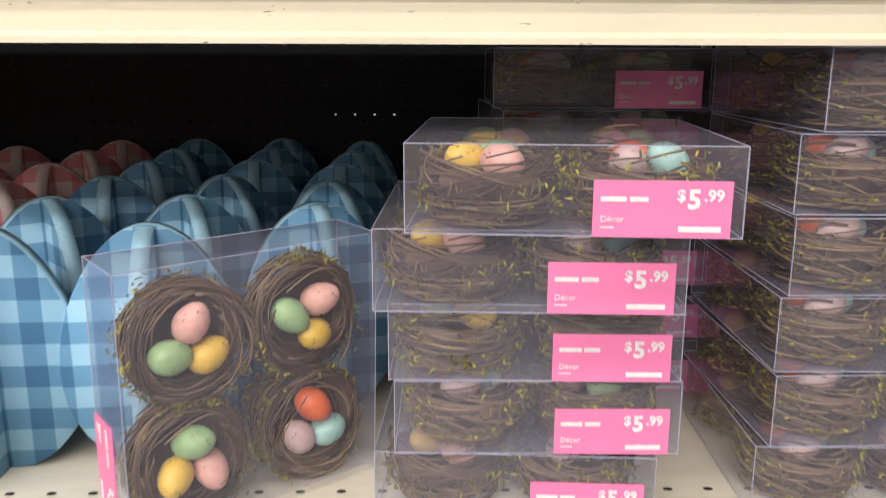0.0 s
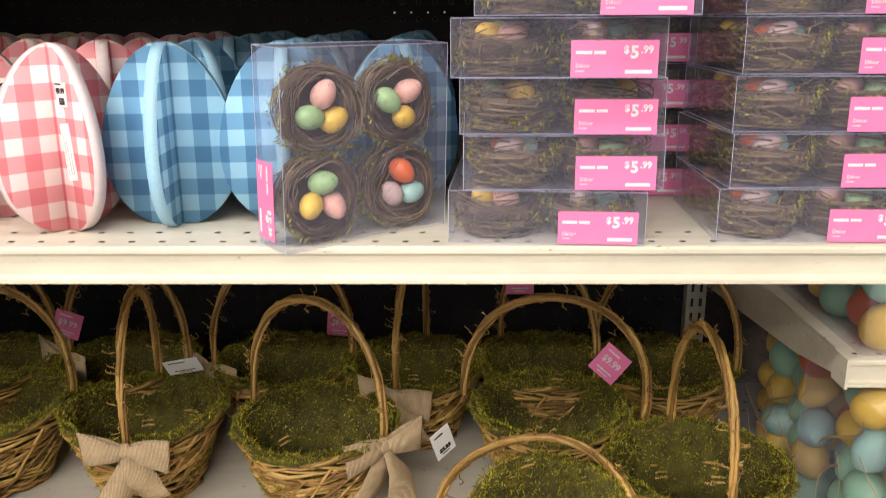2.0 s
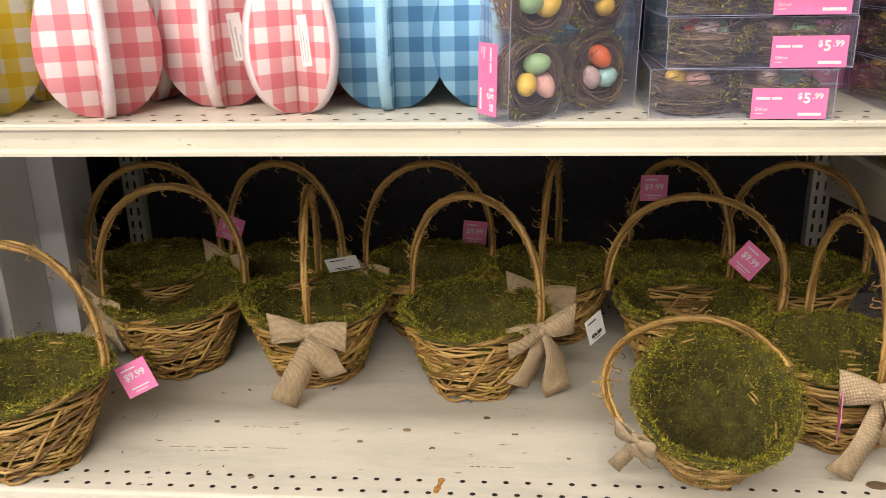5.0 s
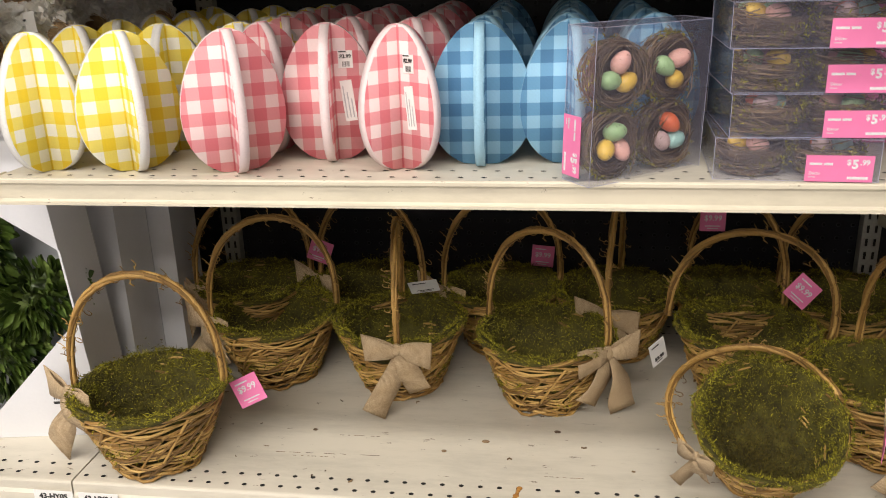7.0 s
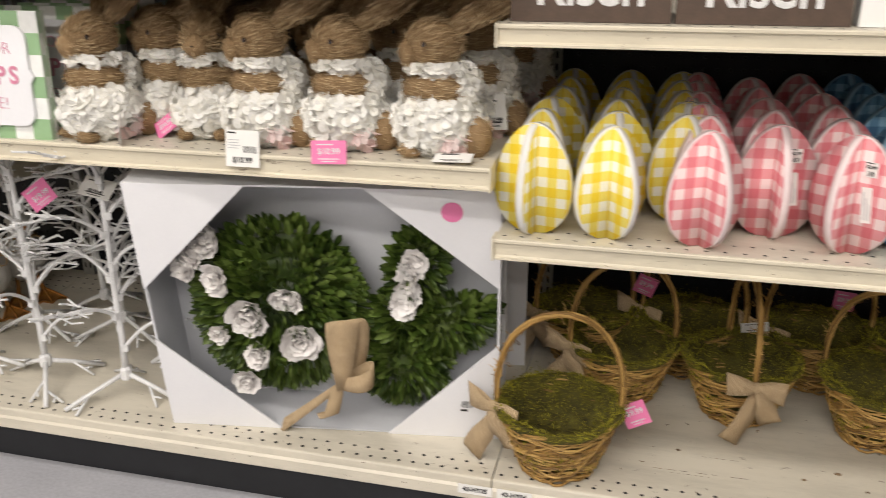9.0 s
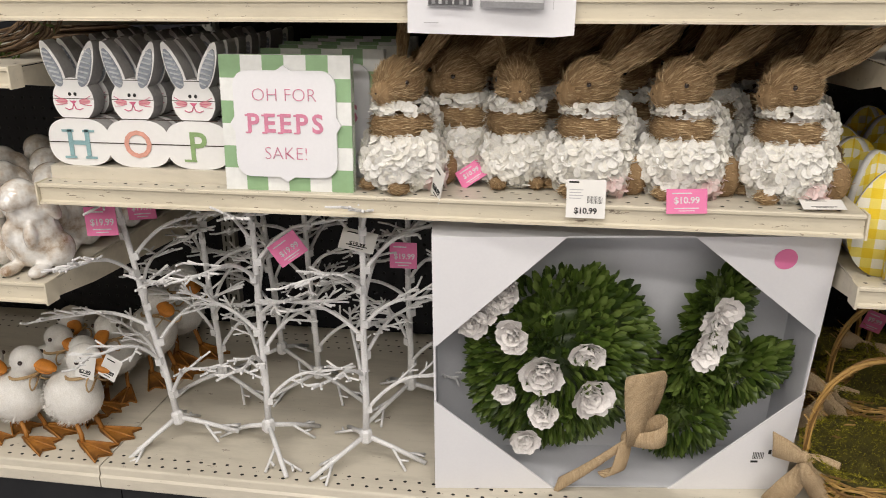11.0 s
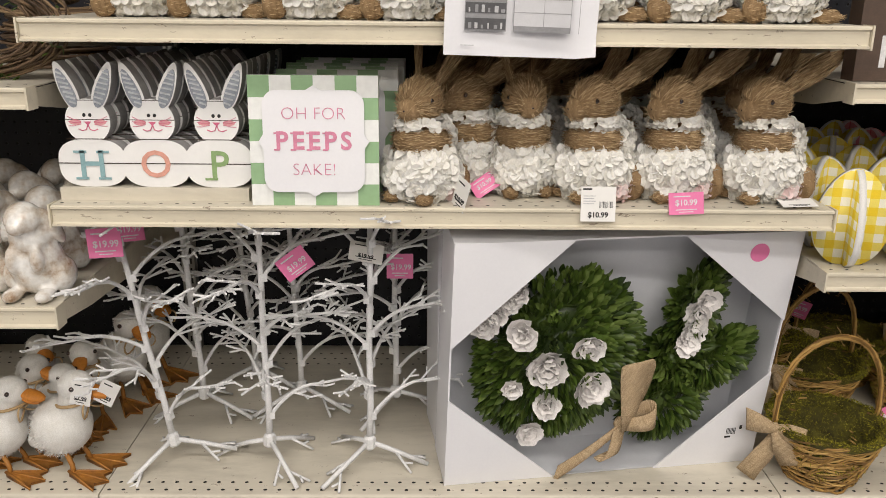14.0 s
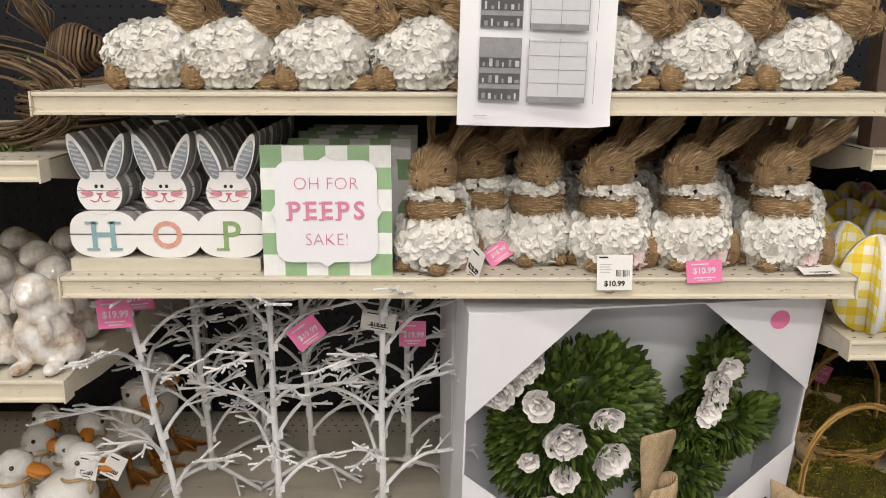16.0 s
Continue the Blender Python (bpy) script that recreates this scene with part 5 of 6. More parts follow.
def on_ball(n, c, r, zmin=-1.0, zmax=1.0):
    z = rng.uniform(zmin, zmax, n)
    a = rng.uniform(0, 6.2832, n)
    s = np.sqrt(1 - z * z)
    d = np.stack([s * np.cos(a), s * np.sin(a), z], axis=1)
    r = np.array(r)
    nrm = d / r
    nrm /= np.linalg.norm(nrm, axis=1)[:, None]
    return np.array(c) + d * r, nrm


def petals(b, n, c, r, zmin=-1.0, zmax=1.0, size=0.0135, k=1):
    P, N = on_ball(n, c, r, zmin, zmax)
    keep = P[:, 2] > 0.002
    P, N = P[keep], N[keep]
    n = len(P)
    b.scatter(FLOWER_V, FLOWER_F, P + N * 0.001, frames(N + rng.normal(0, 0.24, (n, 3)), rng.uniform(0, 6.28, n)), rng.uniform(0.7, 1.15, n) * size, k)


def fur(b, n, c, r, flow, length=0.014, zmin=-1.0, zmax=1.0, lift=0.35, k=3):
    P, N = on_ball(n, c, r, zmin, zmax)
    keep = P[:, 2] > 0.001
    P, N = P[keep], N[keep]
    n = len(P)
    F = np.tile(np.array(flow, float), (n, 1)) if np.ndim(flow) == 1 else flow(P)
    F = F - N * np.sum(F * N, axis=1)[:, None]
    blades(b, P - N * 0.0005, F + N * lift * 0.5 + rng.normal(0, 0.15, (n, 3)), rng.uniform(0.6, 1.25, n) * length, 0.0010, k, 0.08)


def ear(b, base, d, length=0.122, w=0.0215):
    """A long flat ear of bundled straw."""
    d = np.array(d, float) / np.linalg.norm(d)
    side = np.cross(d, (0.25, -1.0, 0.1))
    side /= np.linalg.norm(side)
    base = np.array(base, float)
    prof = [(0, 0.45), (0.25, 0.85), (0.5, 1.0), (0.8, 0.7), (1.0, 0.15)]
    nn = np.cross(side, d)
    vs, fs = [], []
    for u, q in prof:
        c = base + d * length * u
        vs += [c - side * w * q, c + nn * 0.004 * q, c + side * w * q, c - nn * 0.005 * q]
    for i in range(len(prof) - 1):
        fs += [(i * 4 + s, i * 4 + (s + 1) % 4, i * 4 + 4 + (s + 1) % 4, i * 4 + 4 + s) for s in range(4)]
    b.add(vs, fs, 2)
    n = 980
    u, v = rng.uniform(0, 0.85, n), rng.uniform(-1, 1, n)
    q = np.interp(u, [p[0] for p in prof], [p[1] for p in prof])
    sgn = np.where(rng.uniform(size=n) < 0.5, 1, -1)
    P = base + d * (length * u)[:, None] + side * (w * q * v)[:, None] + nn * (sgn * 0.0048 * q * (1 - np.abs(v)))[:, None]
    D = np.tile(d, (n, 1)) + side * (v * (0.13 - 0.34 * u))[:, None] + nn * (sgn * 0.05)[:, None] + rng.normal(0, 0.04, (n, 3))
    blades(b, P, D, rng.uniform(0.012, 0.020, n), 0.0013, 3, 0.03)


def eye(b, c, d):
    d = Vector(d).normalized()
    b.ball(Vector(c) + d * 0.0002, 0.0056, 2, 10, 7)
    b.ball(Vector(c) + d * 0.0022, 0.0043, 0, 10, 7)


BUNNY_MATS = [EYE, PETAL, STRAWBED, STRAW, BLUSH]


def sitting_bunny(ears=((0.78, 0.26, 0.70), (0.86, -0.16, 0.50))):
    """Looks to -x; sits on the ground plane."""
    b = Build()
    body, head = ((0, 0, 0.044), (0.062, 0.056, 0.050)), ((-0.008, 0, 0.152), (0.041, 0.034, 0.036))
    b.ball(body[0], (0.0615, 0.0555, 0.0490), 1)
    b.ball((-0.004, 0, 0.092), (0.049, 0.044, 0.032), 2)
    b.ball(*head, 2)
    b.ball((-0.040, 0, 0.142), (0.020, 0.020, 0.018), 2)
    petals(b, 520, *body, -0.85, 0.66, 0.0142)
    petals(b, 22, (0.012, -0.034, 0.022), (0.026, 0.026, 0.020), -0.6, 0.6, 0.0125, 4)
    fur(b, 1250, (-0.004, 0, 0.092), (0.050, 0.045, 0.033), lambda P: np.stack([-P[:, 1], P[:, 0], 0 * P[:, 0]], axis=1) * 20, 0.014, -0.8, 0.6)
    petals(b, 120, (-0.002, 0, 0.119), (0.043, 0.039, 0.009), -0.8, 0.8, 0.0098)
    petals(b, 190, (0.034, 0.0, 0.092), (0.024, 0.036, 0.030), -0.9, 0.9, 0.0112)
    fur(b, 1700, *head, (1.0, 0, 0.25), 0.014, -1, 1, 0.3)
    fur(b, 380, (-0.040, 0, 0.140), (0.019, 0.020, 0.018), (1.0, 0, 0.2), 0.011, -1, 1, 0.35)
    for sd, e in zip((1, -1), ears):
        ear(b, (0.012, sd * 0.014, 0.170), e)
        eye(b, (-0.026, sd * 0.0275, 0.155), (-0.35, sd, 0.15))
        for c, r in (((-0.045, sd * 0.028, 0.010), (0.019, 0.014, 0.011)), ((0.046, sd * 0.043, 0.027), (0.026, 0.018, 0.030))):
            b.ball(c, tuple(v * 0.95 for v in r), 2)
            fur(b, 220, c, r, (-1, 0, 0.2), 0.010, -1, 1, 0.3)
    b.ball((-0.057, 0, 0.142), (0.003, 0.004, 0.003), 0, 8, 5)
    return b.mesh("straw_bunny", BUNNY_MATS)


def lying_bunny():
    """Lies along x with its head at +x, looking out at +x and -y."""
    b = Build()
    body, head = ((-0.014, 0, 0.047), (0.062, 0.052, 0.047)), ((0.056, -0.022, 0.108), (0.037, 0.032, 0.033))
    b.ball(body[0], (0.0615, 0.0515, 0.0465), 1)
    petals(b, 560, *body, -0.8, 1.0, 0.0142)
    b.ball((0.030, -0.006, 0.078), (0.036, 0.034, 0.036), 1)
    petals(b, 120, (0.030, -0.006, 0.076), (0.036, 0.034, 0.036), -0.9, 0.6, 0.0095)
    b.ball(*head, 2)
    fur(b, 1700, *head, (-1.0, 0, 0.25), 0.015, -1, 1, 0.3)
    b.ball((0.084, -0.030, 0.099), (0.017, 0.017, 0.016), 2)
    fur(b, 380, (0.084, -0.030, 0.099), (0.018, 0.018, 0.017), (-1.0, 0.2, 0.2), 0.011, -1, 1, 0.35)
    for sd in (1, -1):
        ear(b, (0.038, -0.022 + sd * 0.014, 0.130), (-0.9, 0.1 + 0.2 * sd, 0.38))
        eye(b, (0.068, -0.022 + sd * 0.0290, 0.116), (0.35, sd, 0.2))
        for c, r in (((0.050, sd * 0.026, 0.010), (0.024, 0.013, 0.011)), ((-0.062, sd * 0.030, 0.020), (0.020, 0.016, 0.022))):
            b.ball(c, tuple(v * 0.95 for v in r), 2)
            fur(b, 220, c, r, (1, 0, 0.1), 0.010, -1, 1, 0.3)
    b.ball((0.101, -0.034, 0.101), (0.003, 0.0035, 0.003), 0, 8, 5)
    return b.mesh("straw_bunny", BUNNY_MATS)


SIT = [sitting_bunny(), sitting_bunny(((0.45, 0.25, 0.85), (0.62, -0.25, 0.70)))]
for i, (x, y, rz, v) in enumerate(((-0.640, 0.020, 62, 1), (-0.560, 0.100, 25, 0), (-0.478, 0.070, 100, 1), (-0.362, 0.035, 28, 0), (-0.232, 0.042, 30, 0), (-0.088, 0.036, 24, 0),
                                   (-0.62, 0.18, 40, 0), (-0.45, 0.19, 30, 0), (-0.31, 0.18, 32, 1), (-0.18, 0.19, 25, 0), (-0.06, 0.18, 28, 0), (-0.53, 0.31, 30, 0), (-0.38, 0.32, 35, 0), (-0.24, 0.32, 28, 1), (-0.09, 0.32, 30, 0), (-0.04, 0.44, 25, 0))):
    thing("straw_bunny", "straw bunny figure sitting in a coat of white petals", "bunny figure", "sitting straw bunnies", m=pose(x - 0.006, y, MIDZ - 0.002, 0, 0, rz) @ Matrix.Diagonal((1, 1, 1.03, 1)), data=SIT[v])
LIE = lying_bunny()
for i, (x, y, rz) in enumerate(((-1.065, 0.045, 12), (-0.945, 0.030, 4), (-0.800, 0.005, 3), (-0.655, -0.005, -2), (-0.520, 0.005, 4), (-0.385, 0.010, 3), (-0.240, 0.010, 5), (-0.095, 0.015, 2),
                                (-0.87, 0.155, 8), (-0.73, 0.16, 5), (-0.31, 0.15, 5), (-0.17, 0.16, 6), (-0.05, 0.16, 6), (-0.45, 0.16, 3))):
    thing("straw_bunny", "straw bunny figure lying under a coat of white petals", "bunny figure", "lying straw bunnies", m=pose(x, y, TOPZ - 0.002, 0, 0, rz), data=LIE)

# ---- price tags and the hanging sheet of the bunny bay ----
t = thing("paper_tag", "white card price tag with bar code at the shelf edge", "price tag", "white price tags", m=pose(-0.374, -0.046, 0.700, -8, 0, 0))
part("card", Build().box((-0.027, -0.0008, -0.027), (0.027, 0, 0.027)), TAGWHITE, t)
write(t, "$10.99", 0.0115, INK["black"], 0, -0.0012, -0.017, bold=0.0003)
part("head_bar", Build().box((-0.024, -0.0011, 0.022), (-0.010, -0.0008, 0.0245)), INK["black"], t)
b = Build()
for i in range(12):
    b.box((0.002 + 0.0018 * i, -0.0011, -0.006), (0.002 + 0.0018 * i + (0.0006 if i % 3 else 0.0011), -0.0008, 0.004))
part("bar_code", b, INK["black"], t)
for i in range(4):
    part("printed_line", Build().box((-0.023, -0.0011, 0.012 - 0.004 * i), (-0.004 - 0.003 * (i % 2), -0.0008, 0.0132 - 0.004 * i)), INK["pale"], t)
pink_tag("price_tag", pose(-0.238, -0.046, 0.702, -12, -3, 0), [("$10.99", 0.0125, 0, 0.001)], 0.054, 0.034, "pink printed price tag at the shelf edge")
pink_tag("price_tag", pose(-0.545, 0.03, 0.712, -30, -35, 0), [("$10.99", 0.010, 0, 0.001)], 0.045, 0.03, "pink price tag lying between bunnies")
pink_tag("paper_tag", pose(-0.585, -0.035, 0.712, -5, 18, -60), [("$10.99", 0.010, 0, -0.010)], 0.036, 0.05, "white paper price tag turned aside", "white price tags", TAGWHITE, INK["black"])
pink_tag("paper_tag", pose(-0.058, -0.030, 0.700, -80, -2, 0), [], 0.055, 0.03, "white paper price tag lying at the shelf edge", "white price tags", TAGWHITE, INK["black"])
pink_tag("paper_tag", pose(-0.030, 0.13, 0.735, -4, -8, -15), [("$10.99", 0.010, 0, -0.012)], 0.042, 0.055, "white paper price tag on a back bunny", "white price tags", TAGWHITE, INK["black"])

PANELGREY = plain("printed_light_grey", (0.60, 0.60, 0.62), 0.5)
sheet = thing("printed_sheet", "white printed sheet hanging over the shelf edge", "paper sheet", m=pose(-0.508, -0.078, 0.923, 0, 1.5, 0))
v = []
for i in range(9):
    for j in range(9):
        x, z = -0.108 + 0.027 * i, 0.0325 * j
        v.append((x, -0.006 * math.sin(3 * z * 4) + 0.004 * math.sin(20 * x) - (0.010 if i == 8 and j == 0 else 0), z + 0.004 * (i == 8 and j == 0)))
f = [(i * 9 + j, i * 9 + 9 + j, i * 9 + 10 + j, i * 9 + 1 + j) for i in range(8) for j in range(8)]
b = Build().add(v, f)
b.add([(x, y + 0.0006, z) for x, y, z in v], [q[::-1] for q in f])
part("paper", b, CARD, sheet, smooth=True)
for k in range(3):
    z0 = 0.035 + 0.098 * k
    part("photo_print", Build().box((-0.080, -0.0125, z0), (-0.022, -0.0115, z0 + 0.086)), INK["grey"], sheet, "grey photo of filled shelves")
    for i in range(3):
        part("photo_shelf", Build().box((-0.079, -0.0132, z0 + 0.002 + 0.022 * i), (-0.023, -0.0124, z0 + 0.017 + 0.021 * i)), INK["photo"], sheet)
        for j in range(6):
            x, w, h = -0.075 + 0.009 * j, rng.uniform(0.002, 0.006), rng.uniform(0.004, 0.011)
            part("photo_mark", Build().box((x, -0.0136, z0 + 0.003 + 0.022 * i), (x + w, -0.0130, z0 + 0.003 + 0.022 * i + h)), INK["pale" if (i + j) % 2 else "grey"], sheet)
    part("plan_panel", Build().box((-0.012, -0.0125, z0), (0.068, -0.0115, z0 + 0.084)), PANELGREY, sheet)
    part("plan_base", Build().box((-0.012, -0.0130, z0), (0.068, -0.0124, z0 + 0.008)), INK["grey"], sheet)
    for i in range(4):
        part("plan_line", Build().box((-0.012, -0.0130, z0 + 0.026 + 0.0185 * i), (0.068, -0.0124, z0 + 0.0266 + 0.0185 * i)), INK["grey"], sheet)
    for x in (-0.012, 0.030, 0.068, 0.080):
        part("plan_line", Build().box((x, -0.0130, z0), (x + 0.0005, -0.0124, z0 + 0.086)), INK["grey"], sheet)
part("small_print", Build().box((-0.085, -0.0120, 0.014), (-0.066, -0.0110, 0.0152)), INK["pale"], sheet)

# ---- shelf-edge location labels ----
for x, text in ((-0.027, "43-HY05"), (0.039, "43-HY04")):
    t = thing("edge_label", "small white location label on the deck lip", "label", "deck edge labels", m=pose(x, -0.0045, 0.128))
    part("card", Build().box((-0.029, -0.0008, -0.009), (0.029, 0, 0.009)), TAGWHITE, t)
    write(t, text, 0.0115, INK["black"], 0, -0.0012, 0, bold=0.0003)

# ---- ceramic rabbits and ducks of the next bay ----


def fused(b, name, mats, voxel=0.004, smooth_steps=6):
    """Melts overlapping forms into one smooth skin."""
    ob = bpy.data.objects.new("melt", b.mesh("melt", mats, True))
    scene.collection.objects.link(ob)
    r = ob.modifiers.new("remesh", "REMESH")
    r.mode, r.voxel_size, r.use_smooth_shade = "VOXEL", voxel, True
    s = ob.modifiers.new("smooth", "SMOOTH")
    s.iterations, s.factor = smooth_steps, 0.5
    me = bpy.data.meshes.new_from_object(ob.evaluated_get(bpy.context.evaluated_depsgraph_get()))
    bpy.data.objects.remove(ob)
    me.name = name
    return me


def ceramic_mesh():
    b = Build()
    b.ball((0, 0, 0.050), (0.042, 0.040, 0.050))
    b.ball((0, -0.012, 0.090), (0.030, 0.028, 0.032))
    b.ball((0, -0.024, 0.124), (0.027, 0.030, 0.026))
    b.ball((0, -0.048, 0.117), (0.014, 0.014, 0.013))
    for s in (-1, 1):
        b.ball((s * 0.033, -0.004, 0.108), (0.009, 0.016, 0.032), 0, 12, 8, pose(0, 0, 0, 15, s * -22, 0))
        b.ball((s * 0.024, -0.038, 0.010), (0.014, 0.024, 0.010))
        b.ball((s * 0.018, -0.036, 0.064), (0.010, 0.012, 0.022))
        b.ball((s * 0.034, 0.006, 0.030), (0.020, 0.030, 0.028))
    me = fused(b, "ceramic_rabbit", [GLAZE], 0.0034, 5)
    return me


CER = ceramic_mesh()
n = 0
for row in range(4):
    for col in range(3):
        x, y = -1.275 - 0.098 * col - 0.02 * (row % 2) + (0.018 if row == 3 else 0), 0.010 + 0.115 * row
        sc = 1.08
        m = pose(x, y, 0.5285 + (0.0), 0, 0, 10 * math.sin(3 * row + 5 * col)) @ Matrix.Diagonal((sc, sc, sc, 1))
        thing("ceramic_rabbit", "glossy white ceramic rabbit figure with brown worn edges", "rabbit figure", "ceramic rabbits on the shelf", m=m, data=CER)


def duck_mesh():
    """Looks to -y, with a low pointed tail."""
    b = Build()
    b.ball((0, 0.008, 0.082), (0.046, 0.050, 0.050))
    b.ball((0, 0.040, 0.060), (0.026, 0.036, 0.022), 0, 14, 9, pose(0, 0, 0, -28, 0, 0))
    b.ball((0, -0.018, 0.122), (0.026, 0.026, 0.034))
    b.ball((0, -0.026, 0.156), (0.027, 0.030, 0.026))
    me = fused(b, "duck", [DOWN, ORANGE, EYE, STRAW], 0.004, 6)
    q = Build()
    q.v = [tuple(v.co) for v in me.vertices]
    q.f = [tuple(p.vertices) for p in me.polygons]
    q.k = [0] * len(q.f)
    P, N = on_ball(1300, (0, 0.010, 0.080), (0.045, 0.050, 0.049))
    blades(q, P - N * 0.002, N * 0.32 + np.array((0, 0.7, -0.6)) + rng.normal(0, 0.3, P.shape), 0.010, 0.0011, 0, 0.2)
    P, N = on_ball(600, (0, -0.026, 0.156), (0.026, 0.029, 0.025))
    blades(q, P - N * 0.002, N * 0.3 + np.array((0, 0.7, -0.3)) + rng.normal(0, 0.3, P.shape), 0.0065, 0.0009, 0, 0.2)
    q.ball((0, -0.064, 0.150), (0.0145, 0.024, 0.0085), 1, 12, 7, pose(0, 0, 0, 16, 0, 0))
    q.ball((0, -0.060, 0.143), (0.012, 0.018, 0.0055), 1, 12, 7, pose(0, 0, 0, 20, 0, 0))
    for s in (-1, 1):
        q.ball((s * 0.0250, -0.036, 0.162), 0.0042, 2, 8, 6)
        q.tube([(s * 0.018, -0.004, 0.045), (s * 0.021, -0.016, 0.022), (s * 0.024, -0.020, 0.007)], 0.0042, 6, 4)
        top = [(s * 0.024, -0.010, 0.011), (s * 0.056, -0.074, 0.0045), (s * 0.040, -0.066, 0.006), (s * 0.027, -0.084, 0.0045), (s * 0.014, -0.066, 0.006), (s * 0.000, -0.072, 0.0045)]
        low = [(x, y, 0.001) for x, y, z in top]
        q.add(top + low, [(0, 1, 2), (0, 2, 3), (0, 3, 4), (0, 4, 5)] + [(i, (i + 1) % 6, 6 + (i + 1) % 6, 6 + i) for i in range(6)], 4)
        for tip in (1, 3, 5):
            q.tube([top[0], tuple((a + b) / 2 + (0.001 if i == 2 else 0) for i, (a, b) in enumerate(zip(top[0], top[tip]))), top[tip]], [0.0026, 0.002, 0.0014], 5, 4)
        pts = [(s * 0.02 * math.sin(3.14 * u) * 1.6, -0.046 - 0.01 * math.sin(3.14 * u), 0.124 + 0.012 * math.sin(6.28 * u)) for u in np.linspace(0, 1, 10)]
        q.tube(pts, 0.0018, 4, 3)
    q.tube([(0.0275 * math.cos(a), -0.021 + 0.0275 * math.sin(a), 0.130 - 0.004 * math.sin(a)) for a in np.linspace(0, 6.28, 20)], 0.0028, 5, 3)
    return q.mesh("duck", [DOWN, ORANGE, EYE, RAFFIA, FEET], True)


DUCK = duck_mesh()
for x, y, rz, sc in ((-1.300, 0.085, 78, 1.12), (-1.415, 0.080, 82, 1.06), (-1.362, 0.185, 72, 0.94), (-1.425, 0.205, 68, 1.0), (-1.338, 0.285, 12, 1.0), (-1.295, 0.375, 52, 1.15), (-1.45, 0.31, 40, 1.0), (-1.50, 0.10, 60, 1.0), (-1.285, 0.485, 48, 1.25)):
    thing("duck_figure", "fluffy white duck figure with orange beak and raffia collar", "duck figure", "white ducks on the base deck", m=pose(x, y, DECKZ, 0, 0, rz) @ Matrix.Diagonal((sc, sc, sc, 1)), data=DUCK)
pink_tag("paper_tag", pose(-1.250, 0.050, 0.324, -5, 12, 0), [("$7.99", 0.010, 0.0, -0.010)], 0.036, 0.045, "white paper price tag on a duck", "white price tags", TAGWHITE, INK["black"])
pink_tag("paper_tag", pose(-1.208, 0.060, 0.320, -5, 28, 0), [("$7.99", 0.010, 0.0, -0.010)], 0.034, 0.045, "white paper price tag on a duck", "white price tags", TAGWHITE, INK["black"])

# ---- twig wreath and twig hen of the next bay ----
e = thing("twig_wreath", "brown twig wreath with small green leaf sprigs", "wreath", m=pose(-1.345, 0.05, 0.955, 12, 0, 0))
b = Build()
for q in range(70):
    r0, a0, da, ph = rng.uniform(0.10, 0.15), rng.uniform(0, 6.28), rng.uniform(1.5, 4), rng.uniform(0, 6.28)
    y0, z0 = rng.normal(0, 0.014), rng.normal(0, 0.006)
    b.tube([((r0 + 0.006 * math.sin(4 * da * u + ph)) * math.cos(a0 + da * u), y0 + 0.008 * math.sin(5 * u + ph), 0.055 * math.sin(a0 + da * u) * r0 / 0.10 + z0) for u in np.linspace(0, 1, 14)], rng.uniform(0.0012, 0.0028), 4)
tagged(part("twig_ring", b, DARKTWIG, e, smooth=True), kind="stuff")
v, f = leaf_form()
for q in range(14):
    a = rng.uniform(0, 6.28)
    c = np.array((0.135 * math.cos(a), -0.02, 0.075 * math.sin(a)))
    b = Build()
    n = 16
    b.scatter(v, f, c + rng.normal(0, 0.010, (n, 3)), frames(rng.normal(0, 1, (n, 3)), rng.uniform(0, 6.28, n)), np.full(n, 0.013))
    part("leaf_sprig", b, LEAF, e, smooth=True)
b = Build()
for q in range(16):
    u0 = q / 15
    r = 0.045 * math.sin(math.pi * (0.12 + 0.8 * u0))
    b.tube([(-0.05 + 0.10 * u0 + 0.003 * math.sin(3 * a), r * math.cos(a), 0.055 + r * math.sin(a)) for a in np.linspace(0, 6.28, 20)], 0.0032, 5)
for q in range(30):
    p0 = np.array((-0.045, rng.normal(0, 0.008), 0.07))
    b.tube([p0, p0 + np.array((-0.03 + rng.normal(0, 0.012), rng.normal(0, 0.012), 0.05)), p0 + np.array((-0.055 + rng.normal(0, 0.02), rng.normal(0, 0.02), 0.11))], 0.0016, 4)
solid("twig_hen", b, DARKTWIG, "brown coiled twig hen figure with a raised tail", "twig figure", m=pose(-1.300, 0.30, 0.972) @ pose(0, 0, 0), smooth=True)
b = Build()
for q in range(60):
    r0, a0, da, ph, z0 = rng.uniform(0.055, 0.10), rng.uniform(0, 6.28), rng.uniform(2, 5), rng.uniform(0, 6.28), 0.875 + 0.10 * q / 60
    b.tube([(-1.315 + (r0 + 0.005 * math.sin(4 * u + ph)) * math.cos(a0 + da * u), 0.30 + (r0 + 0.005 * math.sin(5 * u)) * math.sin(a0 + da * u), z0 + 0.003 * math.sin(6 * u + ph)) for u in np.linspace(0, 1, 14)], 0.003, 4)
tagged(solid("twig_wreath_pile", b, DARKTWIG, "pile of flat brown twig wreaths under the hen", "wreath pile", smooth=True), kind="stuff")

# ---- egg crates of the bay beyond ----


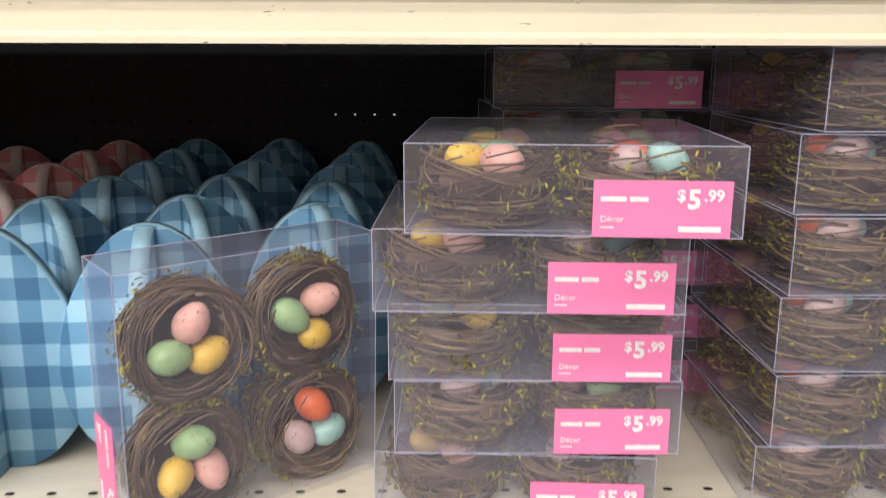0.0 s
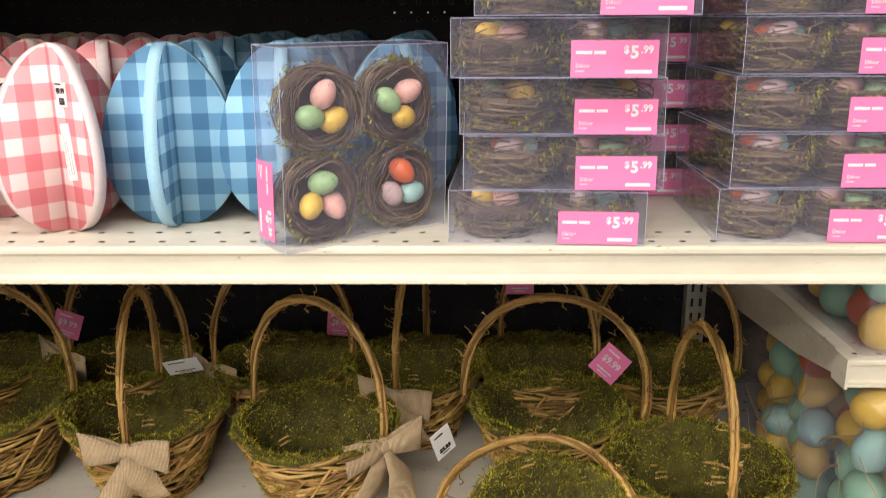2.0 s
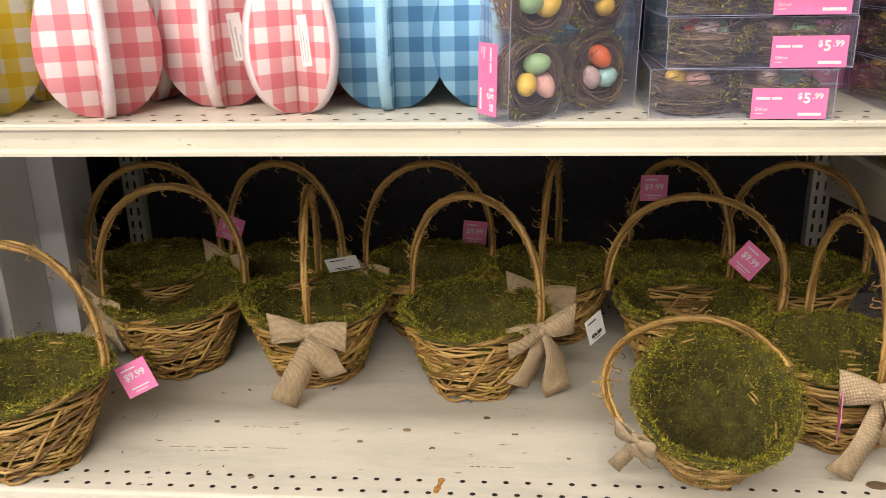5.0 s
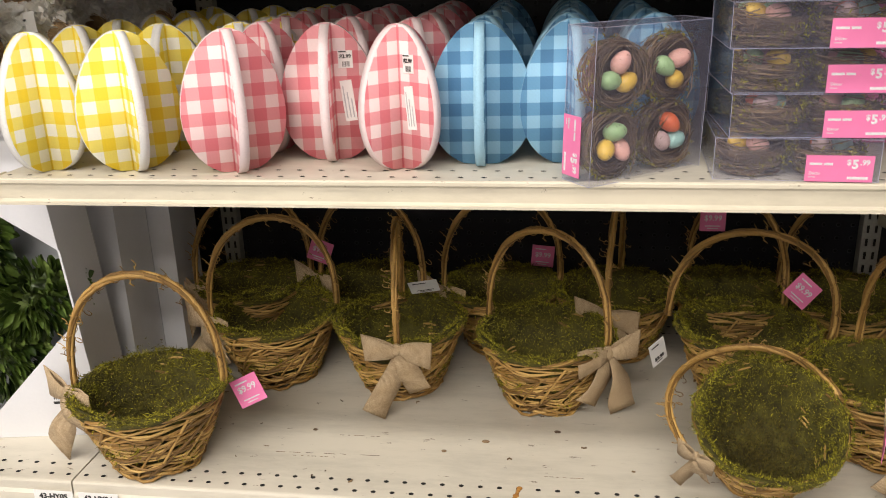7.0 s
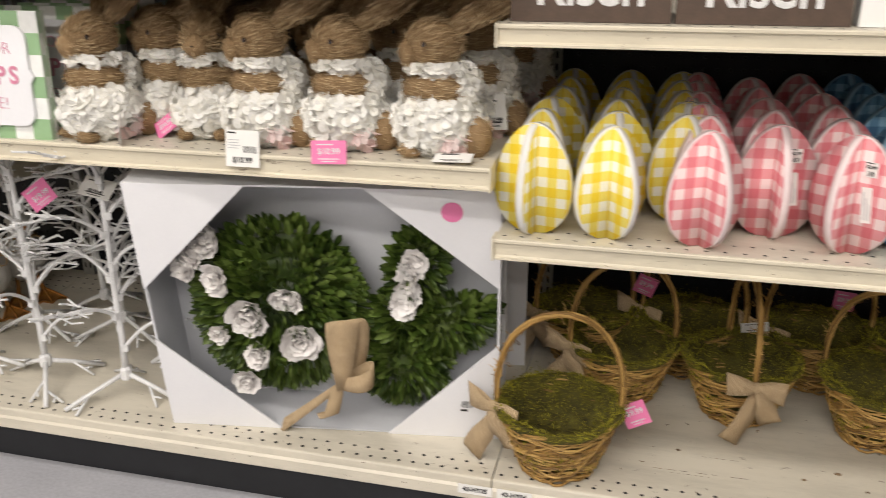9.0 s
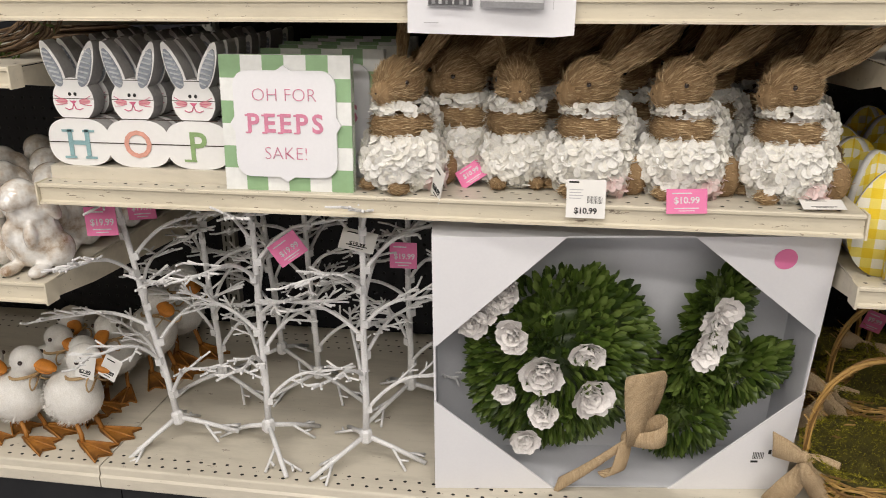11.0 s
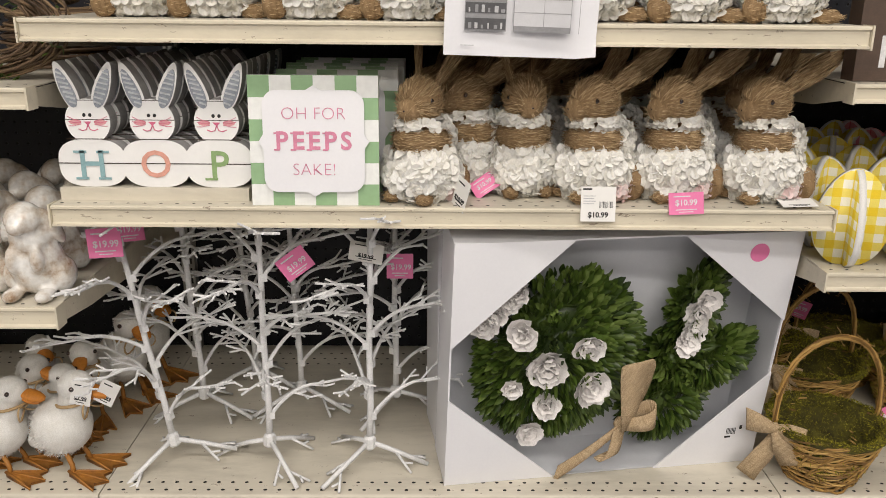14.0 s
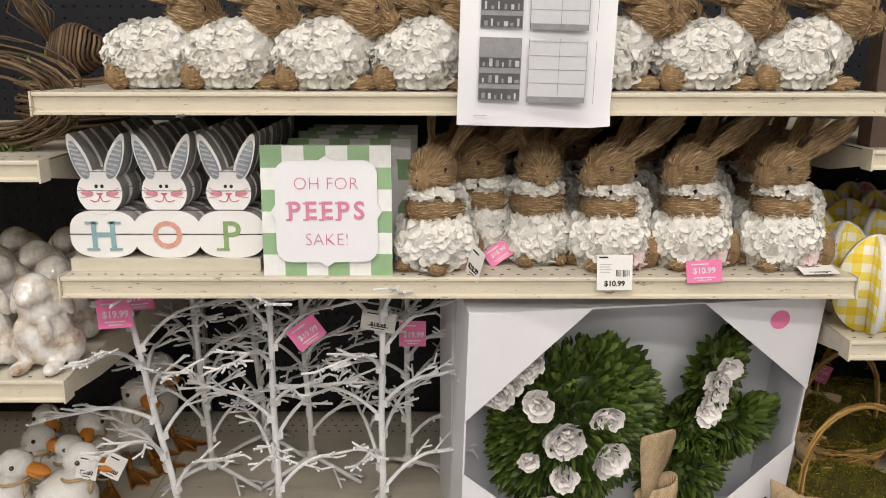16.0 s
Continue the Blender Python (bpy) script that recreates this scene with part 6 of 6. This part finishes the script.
def egg_crate(x0, y0, z0, w, d, h, label):
    e = thing("egg_box", label, "egg box", "clear boxes of eggs", m=pose(x0, y0, z0))
    b = Build()
    for ax in range(3):
        for s in (0, 1):
            dims = (w, d, h)
            i, j = [k for k in range(3) if k != ax]
            q = []
            for u, t in ((0, 0), (1, 0), (1, 1), (0, 1)):
                p = [0, 0, 0]
                p[ax], p[i], p[j] = s * dims[ax], u * dims[i], t * dims[j]
                q.append(tuple(p))
            b.add(q, [(0, 1, 2, 3)])
    part("clear_sleeve", b, CLEAR, e, "clear acetate box").visible_shadow = False
    cs = ["yellow", "mint", "aqua", "yellow", "mint", "mint", "orange", "yellow"]
    r = 0.025
    n = 0
    z = r
    while z < h - r:
        y = r
        while y < d - r * 0.8:
            x = r + (0.012 if n % 2 else 0)
            while x < w - r * 0.8:
                part("egg", BIG_EGG[cs[int(rng.integers(0, 8))]], None, e, m=pose(x + 0.006 + rng.uniform(0, 0.003), y + rng.normal(0, 0.003), z + rng.normal(0, 0.003), rng.uniform(0, 180), rng.uniform(0, 90), 0))
                x += 0.055
            y += 0.051
            n += 1
        z += 0.046
    b = Build()
    for q in range(6):
        p = np.array((0.006, rng.uniform(0.02, d - 0.02), rng.uniform(0.01, h - 0.03)))
        pts = [p + np.array((0.004 * math.sin(5 * u), 0.05 * (u - 0.5) + 0.02 * math.sin(4 * u + q), 0.07 * (u - 0.5) * (1 if q % 2 else -1))) for u in np.linspace(0, 1, 8)]
        pts = [(max(0.003, c[0]), min(max(c[1], 0.004), d - 0.004), min(max(c[2], 0.004), h - 0.004)) for c in pts]
        b.ribbon(pts, (0.0004, 0.0013, 0.0008), 0.0003)
    tagged(part("raffia_shreds", b, RAFFIA, e), kind="stuff")


BIG_EGG = {k: Build().ball((0, 0, 0), (0.0235, 0.0235, 0.030), 0, 14, 9, egg=0.1).mesh("egg", EGGS[k], True) for k in EGGS}
egg_crate(1.240, 0.00, DECKZ + 0.0005, 0.15, 0.24, 0.235, "clear plastic box filled with pastel eggs and raffia")
egg_crate(1.240, 0.245, DECKZ + 0.0005, 0.15, 0.24, 0.235, "clear plastic box filled with pastel eggs behind another")
egg_crate(1.240, 0.12, 0.4255, 0.15, 0.22, 0.21, "clear plastic box filled with pastel eggs on the shelf")
egg_crate(1.240, 0.345, 0.4255, 0.15, 0.22, 0.21, "clear plastic box filled with pastel eggs on the shelf")

# ---- glowing discs in place of next aisle's light through a few panel holes ----
m, t, p = nodes_of("hole_glow")
p.inputs["Base Color"].default_value = (0.8, 0.8, 0.78, 1)
p.inputs["Emission Color"].default_value = (1.0, 0.95, 0.88, 1)
p.inputs["Emission Strength"].default_value = 0.7
b = Build()
for i in range(2, 6):
    x, z = 0.673 + 0.0258 * i, 0.772
    b.add([(x + 0.0014 * math.cos(a), BACK - 0.0006, z + 0.0014 * math.sin(a)) for a in np.linspace(0, 6.283, 9)[:-1]], [tuple(range(8))])
tagged(solid("panel_hole_light", b, m, "glowing discs put in for light through back panel holes", "light points"), kind="stuff")
